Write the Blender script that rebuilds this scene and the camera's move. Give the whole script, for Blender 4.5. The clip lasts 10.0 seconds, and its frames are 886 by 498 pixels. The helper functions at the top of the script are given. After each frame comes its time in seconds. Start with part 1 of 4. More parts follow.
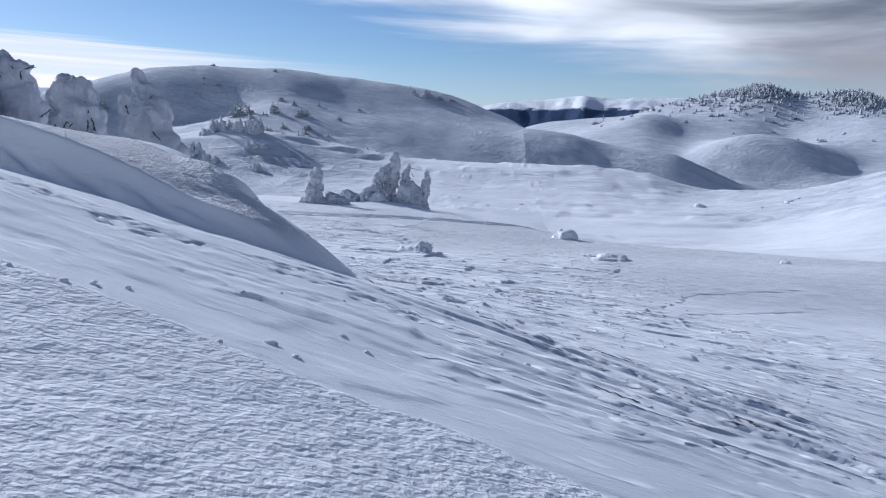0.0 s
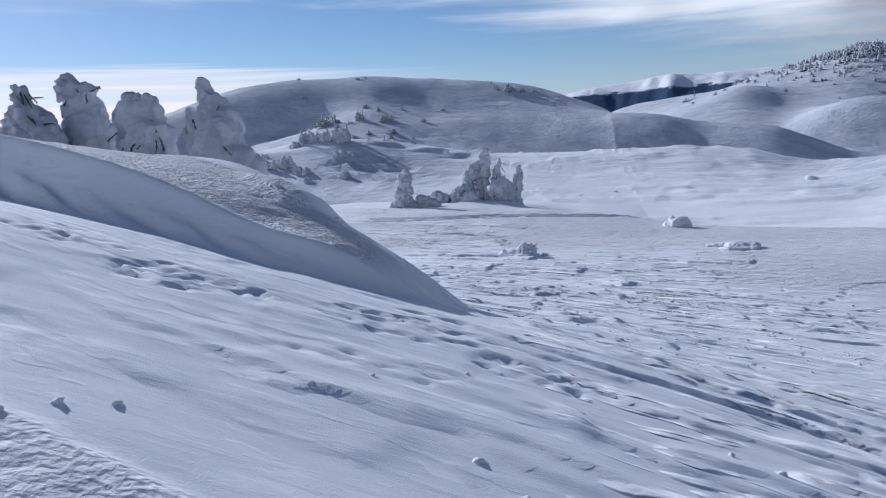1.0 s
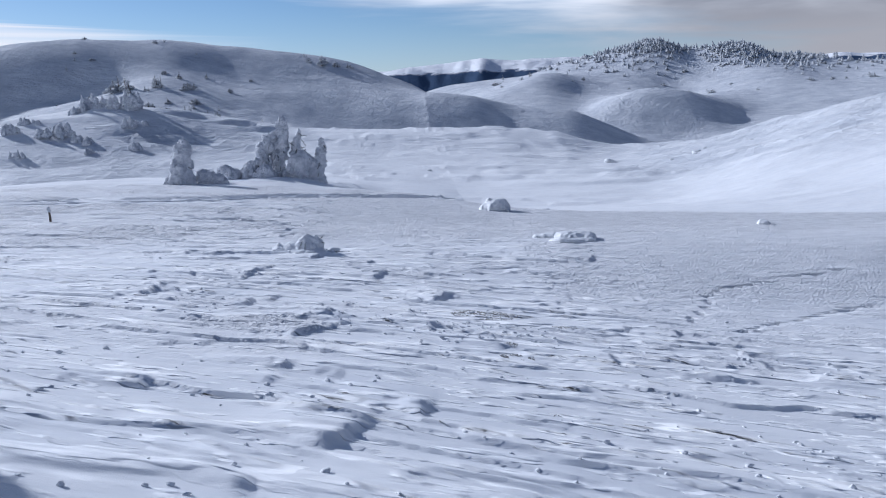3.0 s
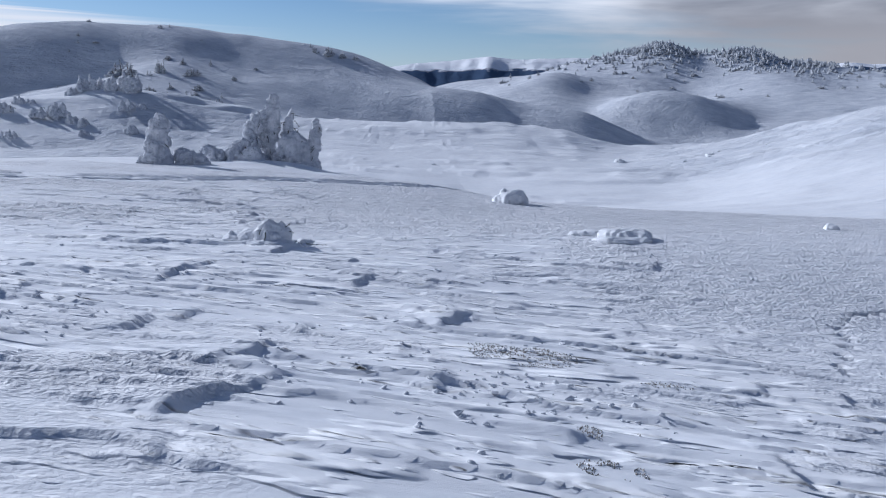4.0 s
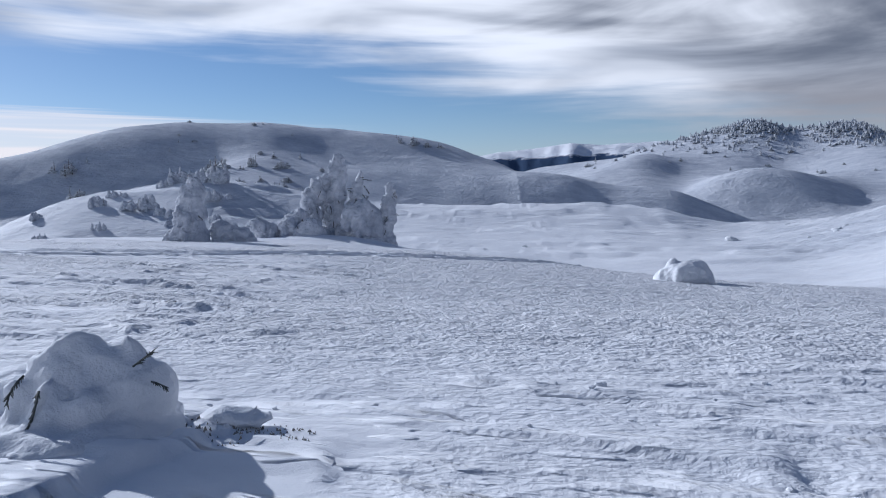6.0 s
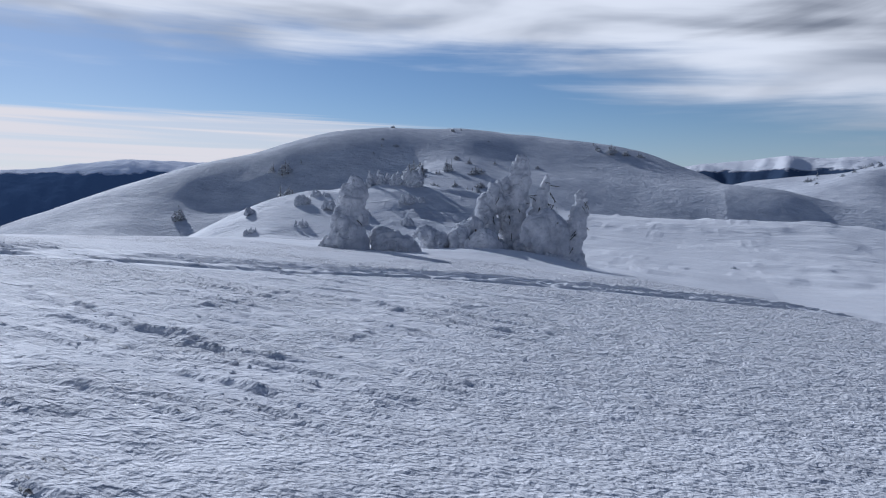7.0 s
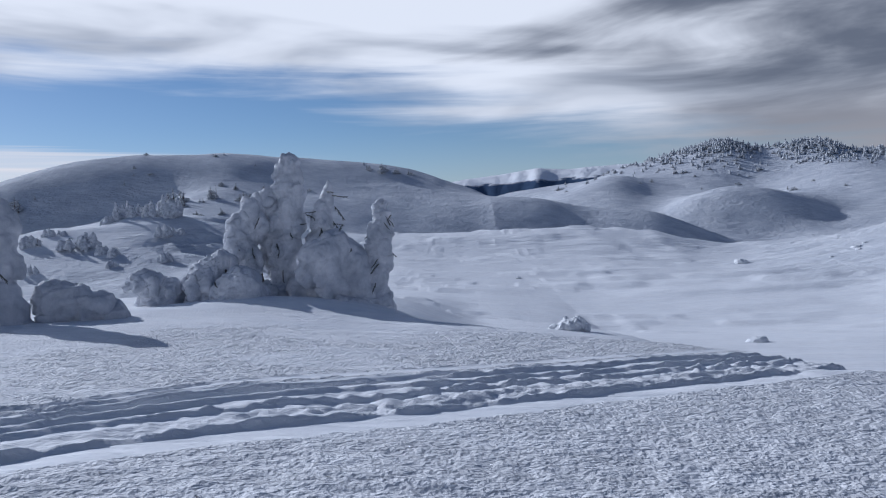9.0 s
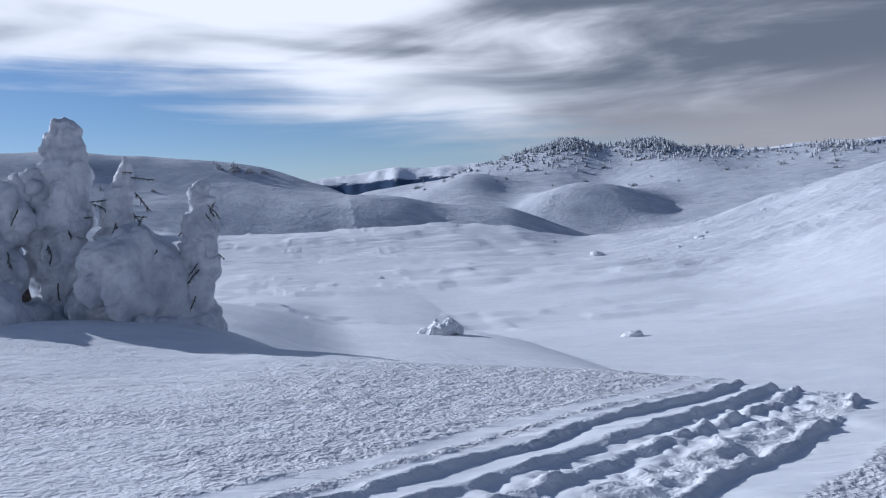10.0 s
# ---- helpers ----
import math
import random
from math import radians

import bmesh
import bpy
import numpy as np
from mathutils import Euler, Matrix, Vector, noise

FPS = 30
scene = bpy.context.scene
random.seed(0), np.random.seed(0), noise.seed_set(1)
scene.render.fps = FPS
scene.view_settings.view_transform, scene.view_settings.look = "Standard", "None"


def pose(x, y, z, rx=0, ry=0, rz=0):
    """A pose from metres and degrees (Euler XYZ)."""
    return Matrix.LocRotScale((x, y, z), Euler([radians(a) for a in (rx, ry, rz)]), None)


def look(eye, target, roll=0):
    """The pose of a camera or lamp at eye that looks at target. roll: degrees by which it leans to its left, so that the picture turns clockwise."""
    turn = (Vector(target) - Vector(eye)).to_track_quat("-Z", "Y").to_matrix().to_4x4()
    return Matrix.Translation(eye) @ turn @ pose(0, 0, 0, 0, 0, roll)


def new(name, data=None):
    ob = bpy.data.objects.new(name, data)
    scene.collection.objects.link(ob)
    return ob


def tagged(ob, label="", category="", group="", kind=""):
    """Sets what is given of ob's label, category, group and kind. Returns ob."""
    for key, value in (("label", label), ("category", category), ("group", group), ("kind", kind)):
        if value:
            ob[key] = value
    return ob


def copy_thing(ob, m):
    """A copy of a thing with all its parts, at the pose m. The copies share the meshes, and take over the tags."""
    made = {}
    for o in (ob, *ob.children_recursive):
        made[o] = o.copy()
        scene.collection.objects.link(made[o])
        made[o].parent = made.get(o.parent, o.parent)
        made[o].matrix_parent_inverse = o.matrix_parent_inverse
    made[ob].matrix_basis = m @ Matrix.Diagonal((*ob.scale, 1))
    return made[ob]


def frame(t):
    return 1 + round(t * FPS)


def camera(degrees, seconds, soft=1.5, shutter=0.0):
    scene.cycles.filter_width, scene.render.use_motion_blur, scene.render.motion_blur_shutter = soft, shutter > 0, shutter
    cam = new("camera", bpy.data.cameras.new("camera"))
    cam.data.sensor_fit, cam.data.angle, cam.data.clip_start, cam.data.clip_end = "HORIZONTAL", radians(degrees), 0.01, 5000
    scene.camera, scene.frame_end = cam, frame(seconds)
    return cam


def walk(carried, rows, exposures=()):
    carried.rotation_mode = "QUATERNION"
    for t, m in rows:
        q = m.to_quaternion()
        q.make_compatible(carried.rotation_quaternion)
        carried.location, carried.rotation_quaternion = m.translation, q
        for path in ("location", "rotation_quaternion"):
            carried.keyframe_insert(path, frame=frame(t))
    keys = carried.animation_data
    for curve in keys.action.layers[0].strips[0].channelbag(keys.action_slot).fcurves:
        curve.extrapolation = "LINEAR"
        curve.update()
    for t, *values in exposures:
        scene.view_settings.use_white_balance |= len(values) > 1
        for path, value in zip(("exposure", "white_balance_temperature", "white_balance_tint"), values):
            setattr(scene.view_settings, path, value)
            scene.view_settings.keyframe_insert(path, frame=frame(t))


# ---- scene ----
cam = camera(64.0, 10.0, soft=1.1)
PATH = [
    (0, (0.0, 0.0, 1.55), (-0.136, 1.966, 1.207), 0.5),
    (0.5, (-0.302, 0.976, 1.528), (-0.618, 2.922, 1.186), -1.8),
    (1, (-0.55, 2.022, 1.449), (-0.942, 3.953, 1.105), -4.7),
    (1.5, (-0.588, 3.151, 1.394), (-0.948, 5.08, 1.008), -7.0),
    (2, (-0.542, 4.318, 1.248), (-0.698, 6.259, 0.792), -6.6),
    (2.5, (-0.359, 5.675, 1.103), (-0.315, 7.628, 0.672), -4.4),
    (4, (-0.108, 11.699, -0.164), (0.005, 13.646, -0.606), -0.2),
    (4.5, (-0.245, 13.663, -0.562), (-0.232, 15.623, -0.96), -1.3),
    (5, (-0.424, 15.965, -0.956), (-0.45, 17.939, -1.282), -2.1),
    (6.5, (-0.856, 23.421, -1.902), (-1.171, 25.389, -2.068), -1.4),
    (7, (-1.212, 25.903, -1.824), (-1.855, 27.79, -1.988), -0.2),
    (7.5, (-1.851, 28.317, -1.841), (-2.726, 30.112, -1.945), 0.8),
    (8, (-2.387, 30.324, -1.957), (-3.19, 32.153, -2.043), -0.6),
    (8.5, (-2.831, 32.427, -2.094), (-3.223, 34.385, -2.208), -2.6),
    (9, (-3.081, 34.533, -2.073), (-3.113, 36.529, -2.196), -3.8),
    (9.5, (-3.122, 36.728, -2.23), (-2.953, 38.718, -2.349), -4.0),
    (10, (-2.908, 38.784, -2.419), (-2.55, 40.745, -2.573), -4.6),
]
walk(cam, [(t, look(eye, target, roll)) for t, eye, target, roll in PATH], [(t, stops, 5370 if t < 6 else 5320, 12) for t, stops in ((0, -0.22), (1.2, -0.36), (1.8, -0.35), (2.3, -0.25), (4, -0.40), (5, -0.44), (6.5, -0.52), (7, -0.70), (7.5, -0.78), (8.5, -0.70), (9.5, -0.54), (10, -0.45))])

# ---- light and sky ----
SUN_AZ, SUN_EL = radians(-51.5), radians(23.5)  # azimuth from +y towards +x
to_sun = Vector((math.sin(SUN_AZ) * math.cos(SUN_EL), math.cos(SUN_AZ) * math.cos(SUN_EL), math.sin(SUN_EL)))
sun_data = bpy.data.lights.new("sun", "SUN")
sun_data.energy, sun_data.angle, sun_data.color = 4.9, radians(0.6), (1.0, 0.945, 0.87)
sun = new("sun", sun_data)
sun.matrix_world = look((0, 0, 0), -to_sun)
SKY_STRENGTH = 0.086


def sky_world():
    """Clear winter sky with a streaky cloud deck that sinks towards the right-hand hills and a low band by the sun."""
    world = bpy.data.worlds.new("sky")
    scene.world = world
    world.use_nodes = True
    tree = world.node_tree
    tree.nodes.clear()

    def math_node(op, a, b=None, c=None):
        n = tree.nodes.new("ShaderNodeMath")
        n.operation = op
        for i, v in enumerate((a, b, c)):
            if v is None:
                continue
            if isinstance(v, (int, float)):
                n.inputs[i].default_value = v
            else:
                tree.links.new(v, n.inputs[i])
        return n.outputs[0]

    def step(v, lo, hi):
        n = tree.nodes.new("ShaderNodeMapRange")
        n.interpolation_type = "SMOOTHSTEP"
        tree.links.new(v, n.inputs["Value"])
        n.inputs["From Min"].default_value, n.inputs["From Max"].default_value = lo, hi
        return n.outputs["Result"]

    def streaks(sx, sy, shear, detail, rough, seed):
        comb = tree.nodes.new("ShaderNodeCombineXYZ")
        tree.links.new(math_node("MULTIPLY", az, sx), comb.inputs[0])
        tree.links.new(math_node("MULTIPLY", math_node("MULTIPLY_ADD", az, shear, el), sy), comb.inputs[1])
        comb.inputs[2].default_value = seed
        n = tree.nodes.new("ShaderNodeTexNoise")
        n.inputs["Scale"].default_value, n.inputs["Detail"].default_value, n.inputs["Roughness"].default_value = 1, detail, rough
        n.inputs["Distortion"].default_value = 0.5
        tree.links.new(comb.outputs[0], n.inputs["Vector"])
        return n.outputs["Fac"]

    def mix(fac, a, b):
        n = tree.nodes.new("ShaderNodeMix")
        n.data_type = "RGBA"
        tree.links.new(fac, n.inputs["Factor"])
        for sock, v in ((n.inputs[6], a), (n.inputs[7], b)):
            if isinstance(v, tuple):
                sock.default_value = (*v, 1)
            else:
                tree.links.new(v, sock)
        return n.outputs[2]

    coord = tree.nodes.new("ShaderNodeTexCoord")
    xyz = tree.nodes.new("ShaderNodeSeparateXYZ")
    tree.links.new(coord.outputs["Generated"], xyz.inputs[0])
    az = math_node("MULTIPLY", math_node("ARCTAN2", xyz.outputs[0], xyz.outputs[1]), 57.2958)
    el = math_node("MULTIPLY", math_node("ARCSINE", xyz.outputs[2]), 57.2958)

    sky = tree.nodes.new("ShaderNodeTexSky")
    sky.sky_type, sky.sun_disc, sky.sun_elevation, sky.sun_rotation = "NISHITA", False, SUN_EL, SUN_AZ
    sky.altitude, sky.air_density, sky.dust_density, sky.ozone_density = 1700, 1.0, 0.6, 2.5
    scaled = tree.nodes.new("ShaderNodeVectorMath")
    scaled.operation = "SCALE"
    tree.links.new(sky.outputs[0], scaled.inputs[0])
    scaled.inputs["Scale"].default_value = SKY_STRENGTH

    wisps = streaks(0.032, 0.24, 0.05, 6, 0.52, 3.0)
    fine = streaks(0.06, 0.75, 0.05, 4, 0.55, 9.0)
    # upper deck: its lower edge sinks to the right
    edge = math_node("SUBTRACT", 10.9, math_node("MULTIPLY", math_node("MAXIMUM", math_node("ADD", az, 13.0), 0.0), 0.235))
    lift = math_node("ADD", math_node("SUBTRACT", el, edge), math_node("MULTIPLY", math_node("SUBTRACT", wisps, 0.5), 9.0))
    lift = math_node("ADD", lift, math_node("MULTIPLY", math_node("SUBTRACT", fine, 0.5), 4.5))
    deck = math_node("MULTIPLY", step(lift, -1.8, 2.4), 0.95)
    deck = math_node("MULTIPLY", deck, math_node("SUBTRACT", 1.0, step(el, 20, 36)))
    # low band on the sun's side
    stripes = streaks(0.022, 1.15, 0.03, 4, 0.5, 41.0)
    top = math_node("MULTIPLY_ADD", step(az, -34, -10), -1.3, 5.9)
    band = math_node("SUBTRACT", top, el)
    band = math_node("ADD", band, math_node("MULTIPLY", math_node("SUBTRACT", stripes, 0.5), 2.2))
    low = math_node("MULTIPLY", step(band, -0.15, 0.5), math_node("SUBTRACT", 1.0, step(az, -30, -7)))
    low = math_node("MULTIPLY", low, step(az, -130, -80))
    low = math_node("MULTIPLY", low, math_node("MULTIPLY_ADD", step(stripes, 0.38, 0.54), 0.45, 0.53))

    bulk = streaks(0.034, 0.20, 0.04, 6, 0.56, 17.0)
    ribs = streaks(0.045, 0.22, 0.05, 4, 0.45, 29.0)
    shade = math_node("ADD", math_node("MULTIPLY", bulk, 0.65), math_node("MULTIPLY", ribs, 0.35))
    shade = math_node("ADD", shade, math_node("MULTIPLY", math_node("MINIMUM", math_node("MAXIMUM", math_node("SUBTRACT", az, 12.0), -60.0), 40.0), 0.0085))
    dark = step(shade, 0.42, 0.70)
    white = mix(step(ribs, 0.42, 0.70), (1.34, 1.27, 1.18), (0.62, 0.615, 0.62))
    deck_colour = mix(dark, white, (0.23, 0.235, 0.26))
    warm = math_node("MULTIPLY", math_node("MULTIPLY", math_node("SUBTRACT", 1.0, step(el, 2.5, 8)), 0.75), step(az, -5, 12))
    deck_colour = mix(warm, deck_colour, (0.62, 0.55, 0.50))
    clear = scaled.outputs[0]
    clear = mix(math_node("MULTIPLY", math_node("SUBTRACT", 1.0, step(el, -2, 7)), 0.45), clear, (0.62, 0.70, 0.80))
    with_low = mix(low, clear, (1.30, 1.14, 1.00))
    done = mix(deck, with_low, deck_colour)
    background = tree.nodes.new("ShaderNodeBackground")
    tree.links.new(done, background.inputs["Color"])
    out = tree.nodes.new("ShaderNodeOutputWorld")
    tree.links.new(background.outputs[0], out.inputs["Surface"])


sky_world()


# ---- materials ----
WIND = radians(-12)  # heading of the wind marks


def material(name):
    m = bpy.data.materials.new(name)
    m.use_nodes = True
    return m, m.node_tree, m.node_tree.nodes["Principled BSDF"]


def noise_node(t, vec, scale, detail=4, rough=0.55, stretch=None, angle=0.0, distort=0.0):
    if stretch or angle:
        mp = t.nodes.new("ShaderNodeMapping")
        mp.inputs["Rotation"].default_value = (0, 0, angle)
        mp.inputs["Scale"].default_value = stretch or (1, 1, 1)
        t.links.new(vec, mp.inputs["Vector"])
        vec = mp.outputs[0]
    n = t.nodes.new("ShaderNodeTexNoise")
    n.inputs["Scale"].default_value, n.inputs["Detail"].default_value, n.inputs["Roughness"].default_value, n.inputs["Distortion"].default_value = scale, detail, rough, distort
    t.links.new(vec, n.inputs["Vector"])
    return n.outputs["Fac"]


def calc(t, op, a, b):
    n = t.nodes.new("ShaderNodeMath")
    n.operation = op
    for i, v in enumerate((a, b)):
        if isinstance(v, (int, float)):
            n.inputs[i].default_value = v
        else:
            t.links.new(v, n.inputs[i])
    return n.outputs[0]


def ramp(t, fac, lo, hi, c0, c1):
    n = t.nodes.new("ShaderNodeValToRGB")
    n.color_ramp.elements[0].position, n.color_ramp.elements[1].position = lo, hi
    n.color_ramp.elements[0].color, n.color_ramp.elements[1].color = (*c0, 1), (*c1, 1)
    t.links.new(fac, n.inputs[0])
    return n.outputs[0]


def bump(t, bsdf, layers):
    """layers: (height socket, metres, strength or socket)."""
    last = None
    for height, metres, strength in layers:
        b = t.nodes.new("ShaderNodeBump")
        b.inputs["Distance"].default_value = metres
        if isinstance(strength, (int, float)):
            b.inputs["Strength"].default_value = strength
        else:
            t.links.new(strength, b.inputs["Strength"])
        t.links.new(height, b.inputs["Height"])
        if last:
            t.links.new(last, b.inputs["Normal"])
        last = b.outputs["Normal"]
    t.links.new(last, bsdf.inputs["Normal"])


def snowfield():
    m, t, bsdf = material("wind_packed_snow")
    pos = t.nodes.new("ShaderNodeNewGeometry").outputs["Position"]
    def attr(name):
        a = t.nodes.new("ShaderNodeAttribute")
        a.attribute_name = name
        return a.outputs["Fac"]
    crust, far, shaded_scrub = attr("crust"), attr("far"), attr("scrub_shade")
    near = calc(t, "SUBTRACT", 1.0, far)
    tone = noise_node(t, pos, 0.9, 6, 0.6, (0.5, 1.6, 1), radians(12))
    colour = ramp(t, tone, 0.3, 0.7, (0.80, 0.82, 0.86), (0.90, 0.905, 0.92))
    # crust is icier and greyer than fresh drift
    stain = noise_node(t, pos, 2.2, 5, 0.65, (0.7, 1.5, 1), radians(12))
    icy = t.nodes.new("ShaderNodeMix")
    icy.data_type = "RGBA"
    t.links.new(calc(t, "MULTIPLY", crust, 0.85), icy.inputs["Factor"])
    t.links.new(colour, icy.inputs[6])
    t.links.new(ramp(t, stain, 0.35, 0.68, (0.68, 0.685, 0.71), (0.86, 0.865, 0.89)), icy.inputs[7])
    colour = icy.outputs[2]
    # dwarf scrub just under the snow of the hills, tinted darker for their shade
    scrub_shade = noise_node(t, pos, 0.10, 8, 0.7, (0.8, 1.1, 1), radians(15))
    scrub_shade = ramp(t, scrub_shade, 0.22, 0.82, (0, 0, 0), (1, 1, 1))
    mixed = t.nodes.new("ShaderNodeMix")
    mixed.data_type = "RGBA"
    t.links.new(calc(t, "MULTIPLY", calc(t, "MULTIPLY", scrub_shade, shaded_scrub), 0.9), mixed.inputs["Factor"])
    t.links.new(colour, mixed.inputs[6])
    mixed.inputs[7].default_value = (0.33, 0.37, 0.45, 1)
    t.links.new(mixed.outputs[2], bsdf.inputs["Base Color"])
    bsdf.inputs["Roughness"].default_value = 0.8
    bsdf.inputs["Specular IOR Level"].default_value = 0.12
    ripple = noise_node(t, pos, 21, 1, 0.5, (0.8, 1.2, 1), radians(12))
    clumps = noise_node(t, pos, 48, 2, 0.55)
    grain = noise_node(t, pos, 130, 2, 0.6)
    lines = noise_node(t, pos, 3.2, 6, 0.62, (0.16, 1.7, 1), radians(12), 0.3)
    far_lines = noise_node(t, pos, 0.45, 6, 0.62, (0.14, 1.5, 1), radians(12), 0.3)
    hill = noise_node(t, pos, 0.2, 8, 0.66, (0.5, 1.2, 1), radians(20), 0.2)
    knobs = noise_node(t, pos, 0.45, 5, 0.6)
    folds = noise_node(t, pos, 0.035, 5, 0.55, (0.6, 1.3, 1), radians(30), 0.6)
    carved = attr("carved")

    def edges(size, wander, seed, lo):
        """Broken little steps that face up-slope of the wind marks."""
        mp = t.nodes.new("ShaderNodeMapping")
        mp.inputs["Rotation"].default_value = (0, 0, -WIND)
        mp.inputs["Location"].default_value = (seed, seed * 2, 0)
        t.links.new(pos, mp.inputs["Vector"])
        warp = noise_node(t, mp.outputs[0], 1.0, 3, 0.55, (0.22 / size, 0.30 / size, 1))
        sep = t.nodes.new("ShaderNodeSeparateXYZ")
        t.links.new(mp.outputs[0], sep.inputs[0])
        phase = calc(t, "ADD", calc(t, "MULTIPLY", sep.outputs[1], 1 / size), calc(t, "MULTIPLY", warp, wander))
        saw = calc(t, "SUBTRACT", 1.0, calc(t, "FRACT", phase, 0))
        gate = noise_node(t, mp.outputs[0], 1.0, 2, 0.5, (0.30 / size, 0.9 / size, 1))
        mr = t.nodes.new("ShaderNodeMapRange")
        mr.interpolation_type = "SMOOTHSTEP"
        mr.inputs["From Min"].default_value, mr.inputs["From Max"].default_value = lo, lo + 0.08
        t.links.new(gate, mr.inputs["Value"])
        return calc(t, "MULTIPLY", calc(t, "POWER", saw, 2.0), mr.outputs["Result"])

    bump(t, bsdf, [
        (edges(2.4, 4.0, 31.0, 0.55), 0.5, calc(t, "MULTIPLY", far, 0.3)), (far_lines, 0.5, calc(t, "MULTIPLY", far, 0.4)), (edges(0.26, 4.0, 3.0, 0.54), 0.070, carved), (edges(0.13, 3.6, 11.0, 0.56), 0.030, carved), (edges(0.55, 4.0, 23.0, 0.55), 0.12, carved),
        (folds, 5.0, calc(t, "MULTIPLY", far, 0.3)), (hill, 1.6, calc(t, "MULTIPLY", calc(t, "ADD", calc(t, "MULTIPLY", far, 0.2), calc(t, "MULTIPLY", shaded_scrub, 0.25)), 1.0)), (knobs, 1.2, calc(t, "MULTIPLY", shaded_scrub, 0.5)),
        (lines, 0.045, calc(t, "MULTIPLY", near, 0.28)),
        (ripple, 0.032, calc(t, "MULTIPLY", crust, near)), (clumps, 0.011, calc(t, "MULTIPLY", crust, near)),
        (grain, 0.004, calc(t, "MULTIPLY", near, 0.6))])
    return m


def rime(name, shade, light):
    """Hard rime and packed snow on trees."""
    m, t, bsdf = material(name)
    pos = t.nodes.new("ShaderNodeNewGeometry").outputs["Position"]
    tone = noise_node(t, pos, 2.5, 5, 0.6)
    t.links.new(ramp(t, tone, 0.3, 0.7, shade, light), bsdf.inputs["Base Color"])
    bsdf.inputs["Roughness"].default_value = 0.8
    bsdf.inputs["Specular IOR Level"].default_value = 0.12
    bump(t, bsdf, [(noise_node(t, pos, 6, 4, 0.55, (1, 1, 0.6), 0.0, 0.6), 0.035, 0.7), (noise_node(t, pos, 34, 4, 0.65), 0.012, 0.8)])
    return m


def plain(name, c0, c1, scale, rough, relief=0.01):
    m, t, bsdf = material(name)
    pos = t.nodes.new("ShaderNodeTexCoord").outputs["Object"]
    n = noise_node(t, pos, scale, 5, 0.6)
    t.links.new(ramp(t, n, 0.3, 0.7, c0, c1), bsdf.inputs["Base Color"])
    bsdf.inputs["Roughness"].default_value = rough
    bump(t, bsdf, [(noise_node(t, pos, scale * 4, 4, 0.6), relief, 0.7)])
    return m


def frosted():
    """Dark conifer needles with patchy hoar frost."""
    m, t, bsdf = material("frosted_needles")
    pos = t.nodes.new("ShaderNodeNewGeometry").outputs["Position"]
    n = noise_node(t, pos, 1.7, 5, 0.65)
    t.links.new(ramp(t, n, 0.36, 0.66, (0.30, 0.32, 0.36), (0.74, 0.76, 0.79)), bsdf.inputs["Base Color"])
    bsdf.inputs["Roughness"].default_value = 0.8
    bump(t, bsdf, [(noise_node(t, pos, 6, 4, 0.6), 0.1, 0.8)])
    return m


def mountain(name, woods, air):
    """Far range: snow above, dark forest on the lower flanks where woods is high."""
    m, t, bsdf = material(name)
    pos = t.nodes.new("ShaderNodeNewGeometry").outputs["Position"]
    sep = t.nodes.new("ShaderNodeSeparateXYZ")
    t.links.new(pos, sep.inputs[0])
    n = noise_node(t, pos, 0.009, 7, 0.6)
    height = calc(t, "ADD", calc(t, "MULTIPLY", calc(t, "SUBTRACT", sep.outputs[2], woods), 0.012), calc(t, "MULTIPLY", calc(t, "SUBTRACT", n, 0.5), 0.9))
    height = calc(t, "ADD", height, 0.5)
    # dark forest colour has distance haze mixed in as blue
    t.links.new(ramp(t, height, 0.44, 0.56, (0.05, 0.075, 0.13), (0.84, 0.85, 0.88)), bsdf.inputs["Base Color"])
    bsdf.inputs["Emission Color"].default_value, bsdf.inputs["Emission Strength"].default_value = (0.09, 0.16, 0.34, 1), air  # blue glow stands in for air light over kilometres
    bsdf.inputs["Roughness"].default_value = 0.95
    bsdf.inputs["Specular IOR Level"].default_value = 0.0
    bump(t, bsdf, [(noise_node(t, pos, 0.008, 7, 0.62), 32, 0.8)])
    return m


SNOW, RIME = snowfield(), rime("rime_snow", (0.42, 0.45, 0.51), (0.74, 0.75, 0.79))
PACKED = rime("packed_snow", (0.68, 0.70, 0.74), (0.86, 0.87, 0.89))
NEEDLES = plain("dark_spruce_needles", (0.03, 0.035, 0.03), (0.13, 0.14, 0.13), 30, 0.75)
BARK = plain("weathered_bark", (0.06, 0.045, 0.035), (0.16, 0.13, 0.11), 14, 0.85)
GRASS = plain("dead_grass", (0.13, 0.12, 0.105), (0.42, 0.40, 0.37), 20, 0.85)
FROSTED = frosted()
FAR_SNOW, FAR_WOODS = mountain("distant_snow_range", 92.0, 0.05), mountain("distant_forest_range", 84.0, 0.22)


# ---- ground ----
def lattice(ix, iy, seed):
    h = (ix.astype(np.int64) * 374761393 + iy.astype(np.int64) * 668265263 + seed * 1442695041) & 0xFFFFFFFF
    h = ((h ^ (h >> 13)) * 1274126177) & 0xFFFFFFFF
    return ((h ^ (h >> 16)) & 0xFFFF) / 65535.0


